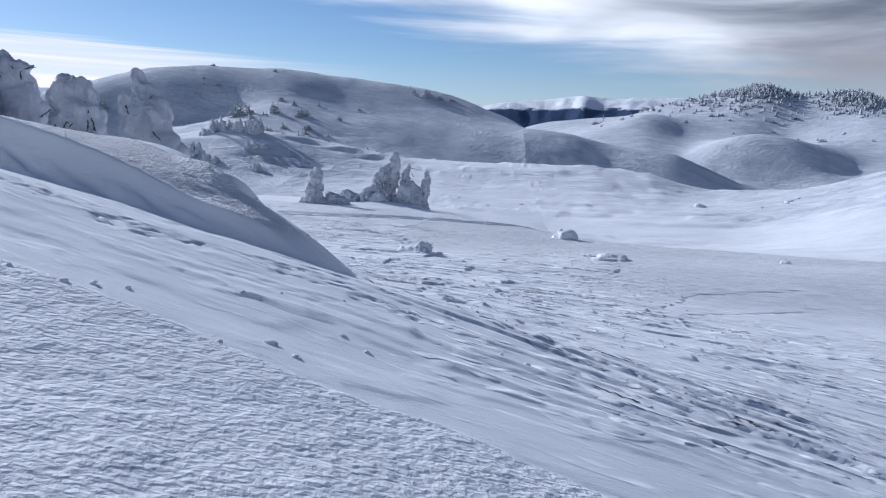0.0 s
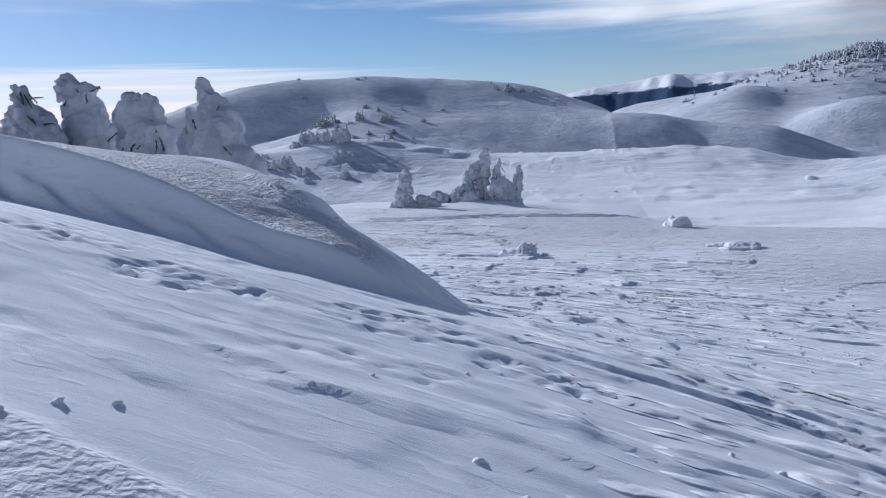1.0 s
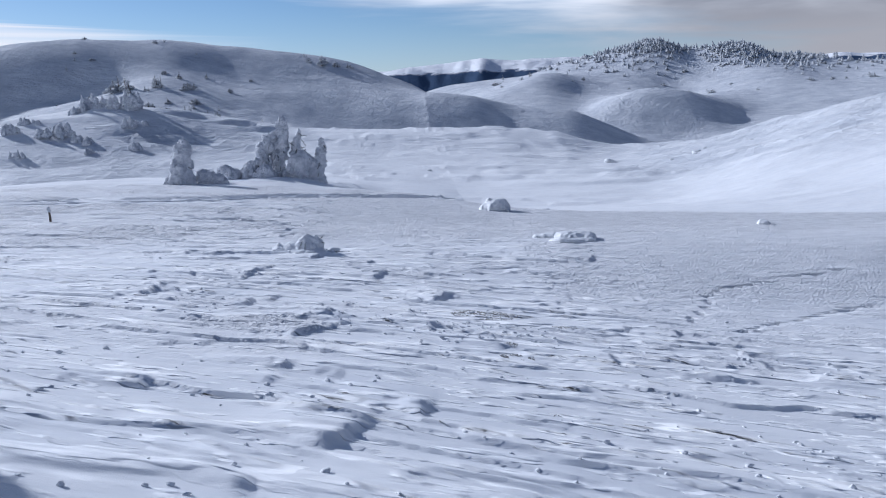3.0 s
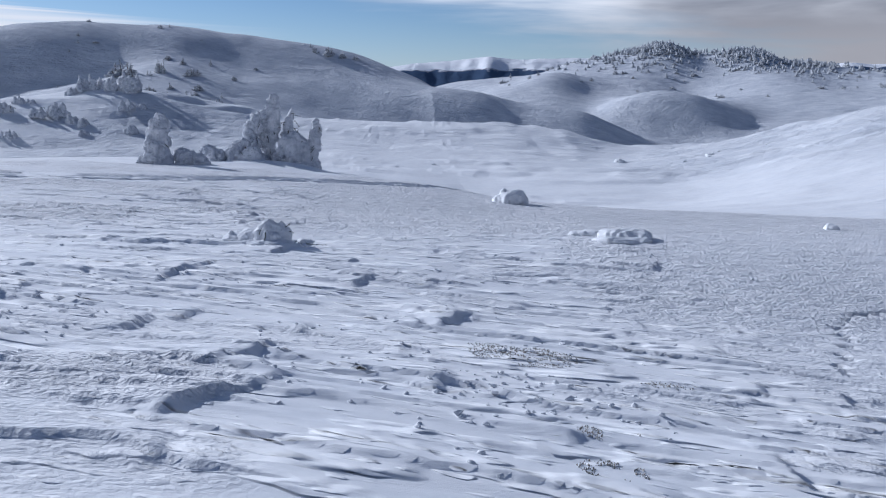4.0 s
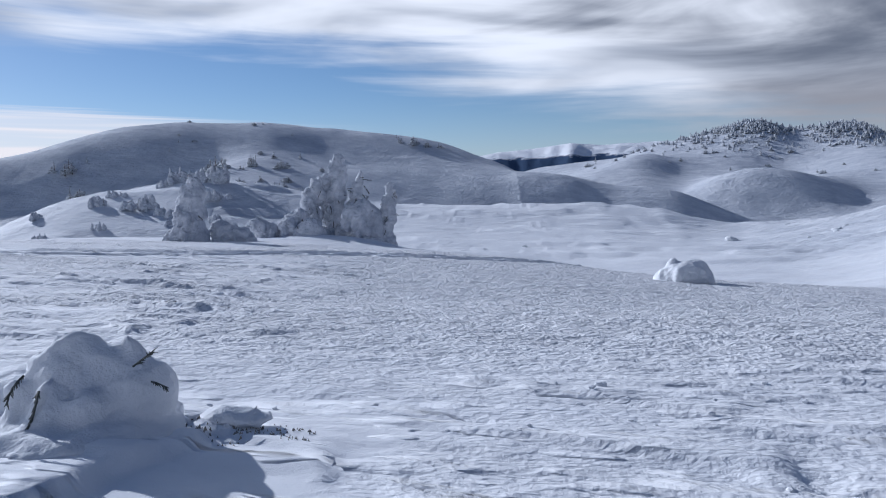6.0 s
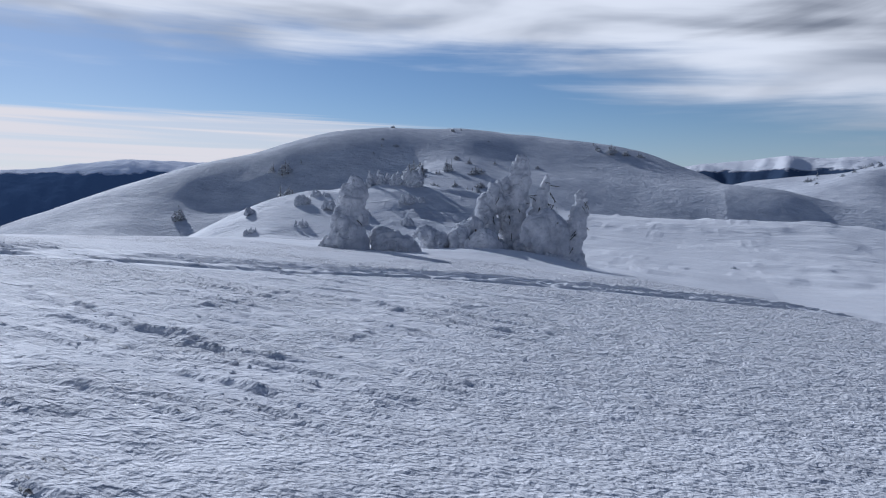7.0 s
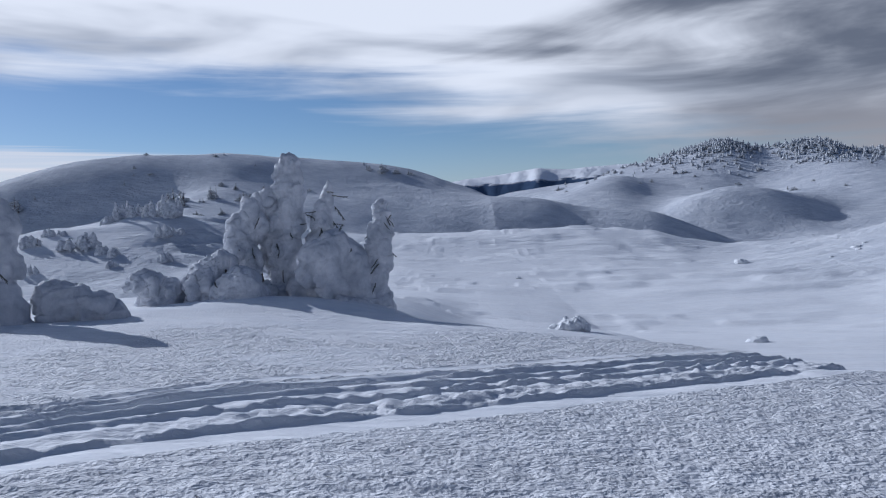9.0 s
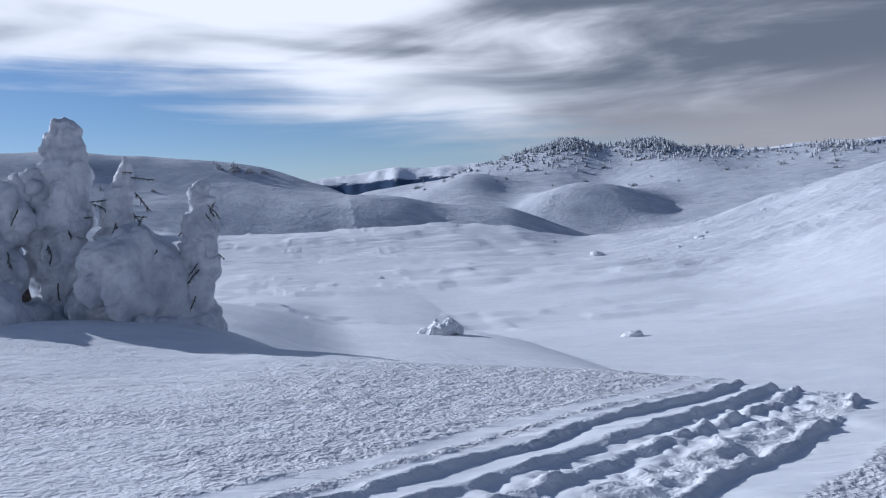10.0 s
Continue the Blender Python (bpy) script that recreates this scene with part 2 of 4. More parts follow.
def soft_noise(x, y, seed=0):
    """Smooth value noise in 0..1, one unit a cell."""
    ix, iy = np.floor(x), np.floor(y)
    fx, fy = x - ix, y - iy
    fx, fy = fx * fx * fx * (fx * (fx * 6 - 15) + 10), fy * fy * fy * (fy * (fy * 6 - 15) + 10)
    a, b = lattice(ix, iy, seed), lattice(ix + 1, iy, seed)
    c, d = lattice(ix, iy + 1, seed), lattice(ix + 1, iy + 1, seed)
    return (a + (b - a) * fx) * (1 - fy) + (c + (d - c) * fx) * fy


def fbm(x, y, seed=0, octaves=4, gain=0.5):
    """Summed noise about 0, in about -0.5..0.5."""
    total, amp, span = 0.0, 1.0, 0.0
    for k in range(octaves):
        total = total + amp * (soft_noise(x * 2**k + 17.3 * k, y * 2**k - 9.1 * k, seed + k) - 0.5)
        span += amp
        amp *= gain
    return total / span


def ease(v, lo, hi):
    v = np.clip((v - lo) / (hi - lo), 0, 1)
    return v * v * (3 - 2 * v)


def slopes(xs, ys):
    """Slopes of a monotone cubic through knots; ys may carry many curves in its last axis."""
    h = np.diff(xs).reshape(-1, *([1] * (ys.ndim - 1)))
    d = np.diff(ys, axis=0) / h
    m = np.zeros_like(ys)
    same = d[1:] * d[:-1] > 0
    w1, w2 = 2 * h[1:] + h[:-1], h[1:] + 2 * h[:-1]
    safe = np.where(same, d[1:], 1), np.where(same, d[:-1], 1)
    m[1:-1] = np.where(same, (w1 + w2) / (w1 / safe[1] + w2 / safe[0]), 0)
    m[0], m[-1] = d[0], d[-1]
    return m


def hermite(f, h, y0, y1, m0, m1):
    return (1 + 2 * f) * (1 - f) ** 2 * y0 + f * (1 - f) ** 2 * h * m0 + f * f * (3 - 2 * f) * y1 + f * f * (f - 1) * h * m1


def curve(knots, v):
    xs, ys = np.array(knots, float).T
    m, v = slopes(xs, ys), np.clip(v, xs[0], xs[-1])
    i = np.clip(np.searchsorted(xs, v) - 1, 0, len(xs) - 2)
    h = xs[i + 1] - xs[i]
    return hermite((v - xs[i]) / h, h, ys[i], ys[i + 1], m[i], m[i + 1])


FALL = ((-60, 4.5), (-10, 0.9), (0, 0.12), (4, -0.08), (5.5, -0.24), (7, -0.47), (9.5, -1.08), (13.2, -1.84), (17, -2.42), (20, -2.76), (23.5, -2.86), (27, -3.02), (31, -3.55), (37, -3.93), (41, -4.2), (44, -4.43), (48, -4.72), (52, -5.0), (57, -5.4), (64, -6.2), (74, -7.2), (90, -9.2))
TILT = ((-30, -0.12), (0, -0.22), (4, -0.26), (7, -0.31), (10, -0.25), (13, -0.18), (17, -0.13), (20, -0.10), (25, -0.04), (29, -0.06), (33, -0.08), (38, -0.09), (45, -0.09), (55, -0.09), (74, -0.08))
CENTRE = (-1.0, 30.0)
# heights by azimuth (degrees from +y to +x) round CENTRE: hollow, spur, snow crest, valley, big hill, its back, tree-topped ridge
RINGS = (
    (95, ((-100, -12), (-75, -24), (-55, -21), (-45, -17), (-38, -15), (-30, -14), (-20, -13), (-10, -11.5), (0, -12.2), (10, -13.2), (25, -13), (40, -8), (60, -3), (100, 2))),
    (135, ((-100, -30), (-75, -40), (-55, -28), (-45, -20), (-41, -16.8), (-37, -13.5), (-32, -10.2), (-27, -9.6), (-22, -9.2), (-14, -9.4), (-6, -10), (0, -11.6), (10, -13), (20, -14.8), (30, -11.5), (38, -6.8), (45, -3.5), (60, 1), (100, 5))),
    (170, ((-100, -45), (-75, -55), (-55, -31), (-45, -18), (-41, -14.4), (-37, -8.6), (-32, -3.6), (-27, -2.6), (-23, -1.6), (-19, -2.2), (-14, -4), (-10, -6), (-6, -7.8), (4, -8.9), (9, -9.2), (13.5, -10.6), (20, -15.2), (27, -13.7), (32, -9.8), (37, -5.7), (41, -3.2), (60, 3), (100, 8))),
    (260, ((-100, -70), (-75, -80), (-55, -38), (-45, -24), (-41, -21), (-37, -17), (-32, -11), (-27, -6.5), (-23, -5), (-18, -5), (-14, -6), (-10, -9), (-6, -15), (0, -22), (6, -27), (12, -30), (20, -36), (30, -30), (40, -18), (60, -4), (100, 4))),
    (330, ((-100, -80), (-60, -46), (-52, -27), (-45, -14), (-38, -6.5), (-32, 2.5), (-26, 9.5), (-20, 10), (-13, 7), (-7, 4), (-3, 2), (0, 0.8), (2, 0), (4, -0.8), (7, -2.6), (10, -6.5), (14.7, -10), (17, -14.5), (19, -19.5), (22, -26), (26, -31), (35, -26), (45, -14), (100, 0))),
    (400, ((-100, -90), (-60, -48), (-52, -20), (-47, -8), (-41, 4), (-35, 14.8), (-31, 23), (-26, 30), (-23, 32.7), (-18, 32.8), (-12, 28.5), (-5, 21.5), (0, 9.5), (2, 3.5), (4, -5), (8, -14), (12, -18), (16, -24), (20, -27), (24, -31), (30, -28), (45, -14), (100, 0))),
    (450, ((-100, -95), (-50, -40), (-35, 9), (-23, 28), (-12, 22), (-2, 6), (4, -9), (8, -11), (12, -11), (15.5, -13), (18, -6), (20.8, -2.4), (23.5, -5), (26, -13), (28.5, -21), (34, -21), (45, -12), (100, 0))),
    (540, ((-100, -100), (-50, -55), (-35, 2), (-23, 20), (-12, 14), (-2, 0), (4, -10), (8, -4), (12, -1.5), (16, -7), (21, -4), (26, -9), (30, -12), (45, -10), (100, -5))),
    (650, ((-100, -110), (-45, -75), (-20, -15), (-4, -14), (0, -8), (4, -2), (8, 3), (12, 7), (16, 12), (20.5, 14), (24, 9), (28, 6), (34, 1), (40, 1), (60, -2), (100, -5))),
    (745, ((-100, -120), (-45, -90), (-20, -45), (-4, -22), (0, -10), (3, 2), (6, 8), (10, 13), (14.4, 27), (17.7, 36), (20.7, 42.5), (23.5, 33), (26.5, 34), (29, 23), (32, 19), (35, 14), (39, 15.5), (43, 9), (60, 2), (100, -5))),
    (1050, ((-100, -140), (-10, -110), (10, -60), (25, -30), (45, -30), (100, -30))),
    (1700, ((-100, -190), (0, -180), (100, -120))),
    (5200, ((-100, -260), (0, -260), (100, -240))),
)


# where the drift's deck ends, across its crest, by the distance along it
LIP = ((-1, 0.05), (0, 0.14), (0.67, 0.47), (0.91, 0.70), (1.5, 0.88), (2.3, 1.1), (5, 1.8), (12, 4.2))


def near_ground(x, y):
    """The slope that the walk crosses: a fall ahead, a cross slope, and a lee drift on its high side."""
    z = curve(FALL, y) + curve(TILT, y) * 16 * np.tanh(x / 16)
    z = z - 0.02 * ease(y, 38, 46) * np.clip(x, 0, 8) ** 2 - 0.003 * ease(y, 20, 34) * np.clip(-x - 16, 0, 40) ** 2
    # the shelf breaks off beyond the trees
    brink = (x + 2.8) * 0.518 + (y - 49.7) * 0.855 + 0.5 * fbm(x * 0.4, y * 0.4, 33, 2)
    brink = brink + 0.7 * ease(x, -5, -3.5) + 0.2 * ease(x, -3.5, -1)
    z = z - 0.42 * ease(brink, -0.1, 1.9) * ease(x, -6.0, -1.5) * (1 - ease(x, 2, 8)) * ease(y, 36, 44)
    z = z - 1.55 * ease(brink, -0.3, 11) ** 0.9 * ease(x, -10, -1) * ease(y, 36, 44) + 0.3 * np.exp(-(((x + 7.6) / 2.6) ** 2 + ((y - 51.6) / 1.5) ** 2)) + 0.12 * np.exp(-(((x + 5.4) / 1.6) ** 2 + ((y - 53.0) / 0.9) ** 2))
    # lee drift, nose towards the walk
    rx, ry = x + 1.8, y - 7.9
    along, across = -0.85 * rx + 0.53 * ry, -0.53 * rx - 0.85 * ry
    across = across + 0.16 * fbm(along * 0.7, along * 0 + 3, 41, 3)
    crest = curve(((-0.3, 0), (0, 0.02), (0.2, 0.08), (0.42, 0.25), (0.67, 0.40), (1.1, 0.55), (1.65, 0.72), (2.6, 0.97), (4.2, 1.2), (6.3, 1.40), (11.2, 2.0), (18, 2.4)), along)
    foot = curve(((-1, 0.15), (0, 0.34), (0.67, 0.92), (0.91, 1.12), (1.5, 1.38), (2.3, 1.7), (5, 2.7), (12, 6.2)), along)
    f = across / foot
    # a crusted deck that tips over a lip into a hollow face
    rim = curve(LIP, along) / foot
    dip = curve(((-1, 0.3), (0, 0.25), (0.67, 0.22), (0.91, 0.3), (1.5, 0.42), (2.3, 0.36), (5, 0.27), (12, 0.22)), along)
    g = np.clip((f - rim) / (0.62 * (1.1 - rim)), 0, 1)
    g = np.clip(g + 0.5 * fbm(along * 0.9, across * 7, 43, 3) * ease(g, 0.3, 0.6) * (1 - ease(g, 0.8, 1)), 0, 1)
    front = np.where(f < rim, 1 - dip * ease(f, -0.1, rim * 1.25) / 0.896, (1 - dip) * (1 - g) ** 1.6)
    back = np.clip(-across / curve(((-1, 0.5), (0, 0.7), (0.5, 1.1), (1.0, 1.35), (1.5, 1.7), (3, 2.4), (12, 3)), along), 0, 1)
    z = z + crest * np.where(across > 0, front, (1 - back**2) ** 1.3)
    # rounded snow dome behind the nose
    z = z + 0.13 * ease(along, 1.68, 1.88) * (1 - ease(along, 2.2, 3.2)) * ease(across, -0.6, -0.25) * (1 - ease(across, 0.0, 0.35))
    z = z + 0.28 * np.exp(-(((along - 4.0) / 1.1) ** 2) - ((across + 0.8) / 0.7) ** 2)
    return z


def far_ground(x, y):
    dx, dy = x - CENTRE[0], y - CENTRE[1]
    r, az = np.hypot(dx, dy), np.degrees(np.arctan2(dx, dy))
    az = np.clip(az + 1.5 * ease(r, 120, 200) * fbm(x / 70, y / 70, 14, 3), -100, 100)
    radii = np.log(np.array([r0 for r0, _ in RINGS]))
    heights = np.stack([curve(k, az) for _, k in RINGS])
    m = slopes(radii, heights)
    v = np.clip(np.log(np.maximum(r, 1)), radii[0], radii[-1])
    i = np.clip(np.searchsorted(radii, v) - 1, 0, len(radii) - 2)
    h, n = radii[i + 1] - radii[i], np.arange(len(v))
    z = hermite((v - radii[i]) / h, h, heights[i, n], heights[i + 1, n], m[i, n], m[i + 1, n])
    rough = ease(r, 90, 260)
    z = z + rough * (4.0 * fbm(x / 90, y / 90, 5, 3) + 1.8 * fbm(x / 26, y / 26, 9, 4))
    # wind terraces on the slope above the spur
    terrace = ease(r, 105, 150) * (1 - ease(r, 230, 320)) * ease(az, -37, -31) * (1 - ease(az, -14, -4))
    q = z / 1.5 + 1.4 * fbm(x / 30, y / 30, 17, 3) + 0.01 * x
    z = z + terrace * 2.3 * ease(soft_noise(x / 16, y / 11, 18), 0.4, 0.7) * (ease(q - np.floor(q), 0.55, 1.0) - (q - np.floor(q)))
    for (ax, ay), (bx, by), high, wide in (((-112, 380), (-70, 190), 5.0, 28), ((-108, 352), (-205, 276), -8.0, 20), ((-195, 284), (-150, 185), -6.0, 22), ((-88, 330), (-40, 190), -2.0, 26), ((-150, 400), (-270, 300), 4.0, 24), ((150, 660), (95, 520), 7, 32), ((335, 640), (275, 500), 7, 36), ((250, 640), (205, 540), -6, 26)):
        lx, ly = bx - ax, by - ay
        f = np.clip(((x - ax) * lx + (y - ay) * ly) / (lx * lx + ly * ly), 0, 1)
        d = np.hypot(x - ax - f * lx, y - ay - f * ly) * (1 + 0.5 * fbm(x / 40, y / 40, 15, 2))
        z = z + high * np.exp(-((d / wide) ** 2)) * ease(f, 0, 0.3) * (1 - 0.6 * ease(f, 0.7, 1))
    z = z + ease(r, 430, 620) * (1 - ease(r, 690, 740)) * 8 * fbm(x / 120, y / 120, 12, 2)
    return z


def ground_height(x, y):
    """Bare relief without the small wind marks."""
    x, y = np.atleast_1d(np.asarray(x, float)), np.atleast_1d(np.asarray(y, float))
    r = np.hypot(x - CENTRE[0], y - CENTRE[1])
    t = ease(r, 48, 92) * ease(y, 10, 40)
    t = np.maximum(t, ease(r, 80, 200))
    return near_ground(x, y) * (1 - t) + far_ground(x, y) * t


def place(x, y):
    return float(ground_height(x, y)[0])


RUT = ((-16, 35.2), (-11.5, 36.4), (-8.2, 37.9), (-5.3, 40.4), (-3.0, 41.6), (-1, 43.0), (1.2, 44.5), (3.2, 46.6), (5.0, 49.5), (7.0, 54))


def scatter_prints():
    rnd = random.Random(5)
    rows = []
    for px, py in ((-1.8, 6.9), (-1.7, 6.7), (-1.95, 6.5), (-1.9, 6.35), (-2.05, 6.2), (-1.6, 6.4), (-1.2, 6.5), (-1.8, 6.6), (-1.5, 6.9), (-2.1, 6.45)):
        rows.append((px, py, rnd.uniform(-0.5, 0.3), rnd.uniform(0.06, 0.11), rnd.uniform(0.03, 0.045), rnd.uniform(0.018, 0.03)))
    for cx, cy, rx, ry, count in ((-3.15, 6.2, 0.55, 0.32, 80), (-1.8, 6.4, 0.6, 0.32, 55), (-0.8, 6.0, 0.4, 0.25, 40), (-1.4, 5.4, 0.7, 0.15, 9), (-4.3, 6.6, 0.5, 0.3, 26)):
        for _ in range(count):
            a, r = rnd.uniform(0, 6.28), rnd.random() ** 0.5
            rows.append((cx + rx * r * math.cos(a), cy + ry * r * math.sin(a), rnd.uniform(-0.6, 0.4), rnd.uniform(0.04, 0.08), rnd.uniform(0.02, 0.035), rnd.uniform(0.012, 0.024)))
    for (ax, ay), (bx, by) in (((4.6, 18.6), (6.1, 20.9)), ((6.1, 20.9), (9.6, 22.1)), ((5.2, 18.0), (10.2, 20.9))):
        n = int(math.hypot(bx - ax, by - ay) / 0.27)
        for k in range(n):
            f = k / n
            rows.append((ax + (bx - ax) * f + rnd.uniform(-0.09, 0.09), ay + (by - ay) * f + rnd.uniform(-0.09, 0.09), rnd.uniform(0, 3), 0.085, 0.06, rnd.uniform(0.04, 0.07)))
    return rows


PRINTS = scatter_prints()


def scatter_tongues():
    """Place, heading, length, half width and height of slab tongues."""
    rnd = random.Random(8)
    rows = [(0.45, 19.45, -0.5, 0.9, 0.14, 0.066), (-1.45, 17.0, -0.35, 0.8, 0.16, 0.060), (-2.33, 18.75, -0.15, 0.6, 0.10, 0.048), (-2.6, 18.0, 0.0, 1.2, 0.14, 0.060), (-3.15, 20.85, -0.1, 1.4, 0.16, 0.054), (-2.95, 21.5, -0.1, 0.7, 0.10, 0.045), (0.2, 16.9, -0.15, 1.0, 0.10, 0.045), (-1.03, 16.5, -0.35, 1.5, 0.05, 0.03), (0.45, 10.7, -0.1, 1.1, 0.12, 0.060), (-0.7, 11.75, -0.25, 0.7, 0.14, 0.066), (-0.7, 21.1, -0.3, 0.9, 0.12, 0.048), (-0.1, 12.9, -0.2, 0.9, 0.1, 0.048), (-1.5, 15.75, -0.5, 0.5, 0.14, 0.072), (-4.2, 18.6, -0.05, 1.4, 0.16, 0.060), (-2.3, 26.1, -0.4, 0.9, 0.05, 0.03), (-3.4, 27.4, -0.5, 0.9, 0.05, 0.03), (-2.1, 23.0, -0.4, 0.6, 0.14, 0.072)]
    rows = [(px, py, turn, long, 1.7 * wide, 0.9 * tall) for px, py, turn, long, wide, tall in rows]
    for _ in range(70):
        rows.append((rnd.uniform(-5, 5), rnd.uniform(8, 24), rnd.uniform(-0.45, 0.0), rnd.uniform(0.35, 1.1), rnd.uniform(0.04, 0.15), rnd.uniform(0.018, 0.04)))
    for _ in range(24):
        rows.append((rnd.uniform(-5.5, 1.5), rnd.uniform(4.3, 8.6), rnd.uniform(-0.45, 0.0), rnd.uniform(0.4, 0.9), rnd.uniform(0.04, 0.10), rnd.uniform(0.010, 0.02)))
    for _ in range(34):
        rows.append((rnd.uniform(-9, -2.6), rnd.uniform(25, 35), rnd.uniform(-0.7, -0.1), rnd.uniform(0.4, 1.0), rnd.uniform(0.03, 0.08), rnd.uniform(0.018, 0.035)))
    return rows


TONGUES = scatter_tongues()


def wind_marks(x, y):
    """Sastrugi steps, ripples, ruts and prints; and how crusty the snow is."""
    c, s = math.cos(WIND), math.sin(WIND)
    u, v = c * x + s * y, -s * x + c * y
    field = ease(y, 8.5, 13) * (1 - ease(y, 23, 28)) * (1 - 0.75 * ease(x, 2.5, 6) * ease(y, 16, 19))
    left = ease(-x, 2.0, 3.6) * ease(y, 23, 26) * (1 - ease(y, 35, 42))
    beyond = ease(x + 0.25 * y, 0.1, 1.2)  # past the smooth first slope
    slope = (1 - ease(y, 8.5, 12)) * (0.45 + 0.5 * beyond) * ease(y, 3.6, 4.6)
    steps = np.maximum(np.maximum(field, left), np.maximum(slope, 0.26))
    steps = steps * (1 - ease(y, 60, 110))
    z = np.zeros_like(x)
    for size, tall, seed, gaps in ((0.70, 0.040, 1, 0.60), (0.36, 0.032, 2, 0.55), (0.21, 0.024, 3, 0.54)):
        phase = v / size + 1.9 * fbm(u / (5.0 * size), v / (3.4 * size), 20 + seed, 4, 0.6) + 0.08 * u
        f = phase - np.floor(phase)
        lip = 0.03 / size
        saw = np.where(f < lip, f / lip, 1 - np.clip((f - lip) / (1 - lip), 0, 1) ** 0.8)
        cell = np.floor(phase)
        mask = soft_noise(u / (4.6 * size) + 7.7 * cell, cell * 3.1, 50 + seed)
        patch = soft_noise(u / 2.7, v / 1.6, 60 + seed)
        z = z + tall * steps * saw * ease(mask, gaps, gaps + 0.07) * ease(patch, 0.30, 0.55)
    # tongues of hard slab with a sharp lip
    for px, py, turn, long, wide, tall in TONGUES:
        near = (np.abs(x - px) < 2.2) & (np.abs(y - py) < 2.2)
        dx, dy = x[near] - px, y[near] - py
        a, b = dx * math.cos(turn) + dy * math.sin(turn), -dx * math.sin(turn) + dy * math.cos(turn)
        b = b + 0.14 * fbm(a * 3 + px, b * 3, 65, 3) + 0.09 * np.sin(a * 3 + px) + 0.5 * np.clip(a + 0.35 * long, 0, 9) ** 2 / long
        a = a + 0.10 * fbm(a * 4, b * 4 + py, 66, 2)
        top = tall * ease(a, -1.6 * long, -0.05 * long) * (1 - ease(b, 0.5 * wide, 4.5 * wide)) * (1 - 0.5 * ease(-b - 0.3 * wide - a * 0.2, 0, wide))
        z[near] += top * (1 - ease(a, -0.02, 0.03)) * ease(b, -wide - 0.03, -wide + 0.02)
    z = z + 0.035 * steps * fbm(u / 2.4, v / 0.5, 71, 4) + 0.10 * fbm(x / 4, y / 4, 75, 3) * (1 - ease(y, 60, 120))
    # the drift is wind-polished: few marks on it
    rx, ry = x + 1.8, y - 7.9
    along, across = -0.85 * rx + 0.53 * ry, -0.53 * rx - 0.85 * ry
    z = z * (1 - 0.9 * ease(along, 0.0, 0.5) * ease(across, -2.2, -1.4) * (1 - ease(across - curve(LIP, along), 0.4, 0.8)) * (1 - ease(along, 9, 14)))
    # long streaks on the first slope
    z = z + 0.02 * (1 - ease(y, 9, 14)) * fbm(u / 3.5, v / 0.5, 80, 4)
    # crust
    edge = y - (3.45 - 0.27 * (x + 0.5)) + 0.25 * fbm(x * 1.3, y * 1.3, 90, 3)
    crust = 1 - ease(edge, -0.06, 0.06)
    z = z + 0.045 * crust
    crust = 0.6 * crust
    crust = np.maximum(crust, 1.7 * ease(along, 0.35, 0.7) * (1 - ease(across / curve(LIP, along), 0.9, 1.0)) * ease(across, -0.15, 0.05) * ease(14 - along, 0, 3))
    patchy = ease(fbm(x / 2.4, y / 1.5, 95, 3), -0.02, 0.06)
    crust = np.maximum(crust, 1.2 * ease(y, 23, 27) * (0.6 + 0.4 * np.maximum(patchy, ease(x, -4.5, -2.5))) * (1 - 0.8 * ease(y, 46, 50)))
    crust = np.maximum(crust, ease(x, 1.5, 3.5) * ease(y, 18, 21) * 0.9 * (1 - ease(y, 38, 46)))
    crust = np.maximum(crust, 0.5 * patchy * ease(y, 13, 15))
    crust = np.maximum(crust, (1 - ease(np.hypot((x + 2.1) / 1.1, (y - 16.3) / 0.8), 0.7, 1.0)))
    # ruts of a passing party across the upper shelf
    line = y - curve(RUT, x)
    line = line * 0.79 + 0.05 * fbm(x * 0.8, y * 0.8, 97, 2)
    lumps = fbm(x * 3.2, y * 3.2, 99, 3)
    rut = np.zeros_like(x)
    wing = 1 - ease(x, -6.5, -4.0)
    wob = 0.10 * fbm(x * 0.6, y * 0.6, 103, 2) + (0.09 - 0.04 * wing) * fbm(x * 3.5, y * 3.5, 104, 3)
    smooth = np.zeros_like(x)
    for lo, hi, deep in ((1.10, 1.28, 0.025), (0.86, 0.98, 0.03), (0.52, 0.78, 0.045), (0.22, 0.44, 0.04), (-0.08, 0.12, 0.035), (-0.98, -0.52, 0.045)):
        d = line + 0.6 * wob + 0.10 * fbm(x * 0.9 + 5 * lo, y * 0.9, 106, 2)
        fade = (wing if lo > 0.81 else 1) * (0.6 + 0.7 * soft_noise(x * 1.3 + 9 * lo, y * 1.3, 105))
        tread = ease(d, lo - 0.02, lo + 0.02) * (1 - ease(d, hi, hi + 0.025))
        rut = rut - deep * fade * tread * (0.1 + 0.9 * np.clip((d - lo) / (hi - lo), 0, 1))
        rut = rut + 0.6 * deep * np.exp(-(((d - hi - 0.06) / 0.05) ** 2)) * (0.6 + (2.6 - 1.4 * wing) * lumps)
        smooth = np.maximum(smooth, tread)
    churn = ease(line, -0.5, -0.4) * (1 - ease(line, 0.25, 0.5)) * (1 - 0.75 * wing)
    rut = rut + churn * (-0.02 + 0.04 * lumps + 0.09 * fbm(x * 9, y * 9, 101, 3))
    inside = 1 - ease(np.abs(line), 0.80, 1.05)
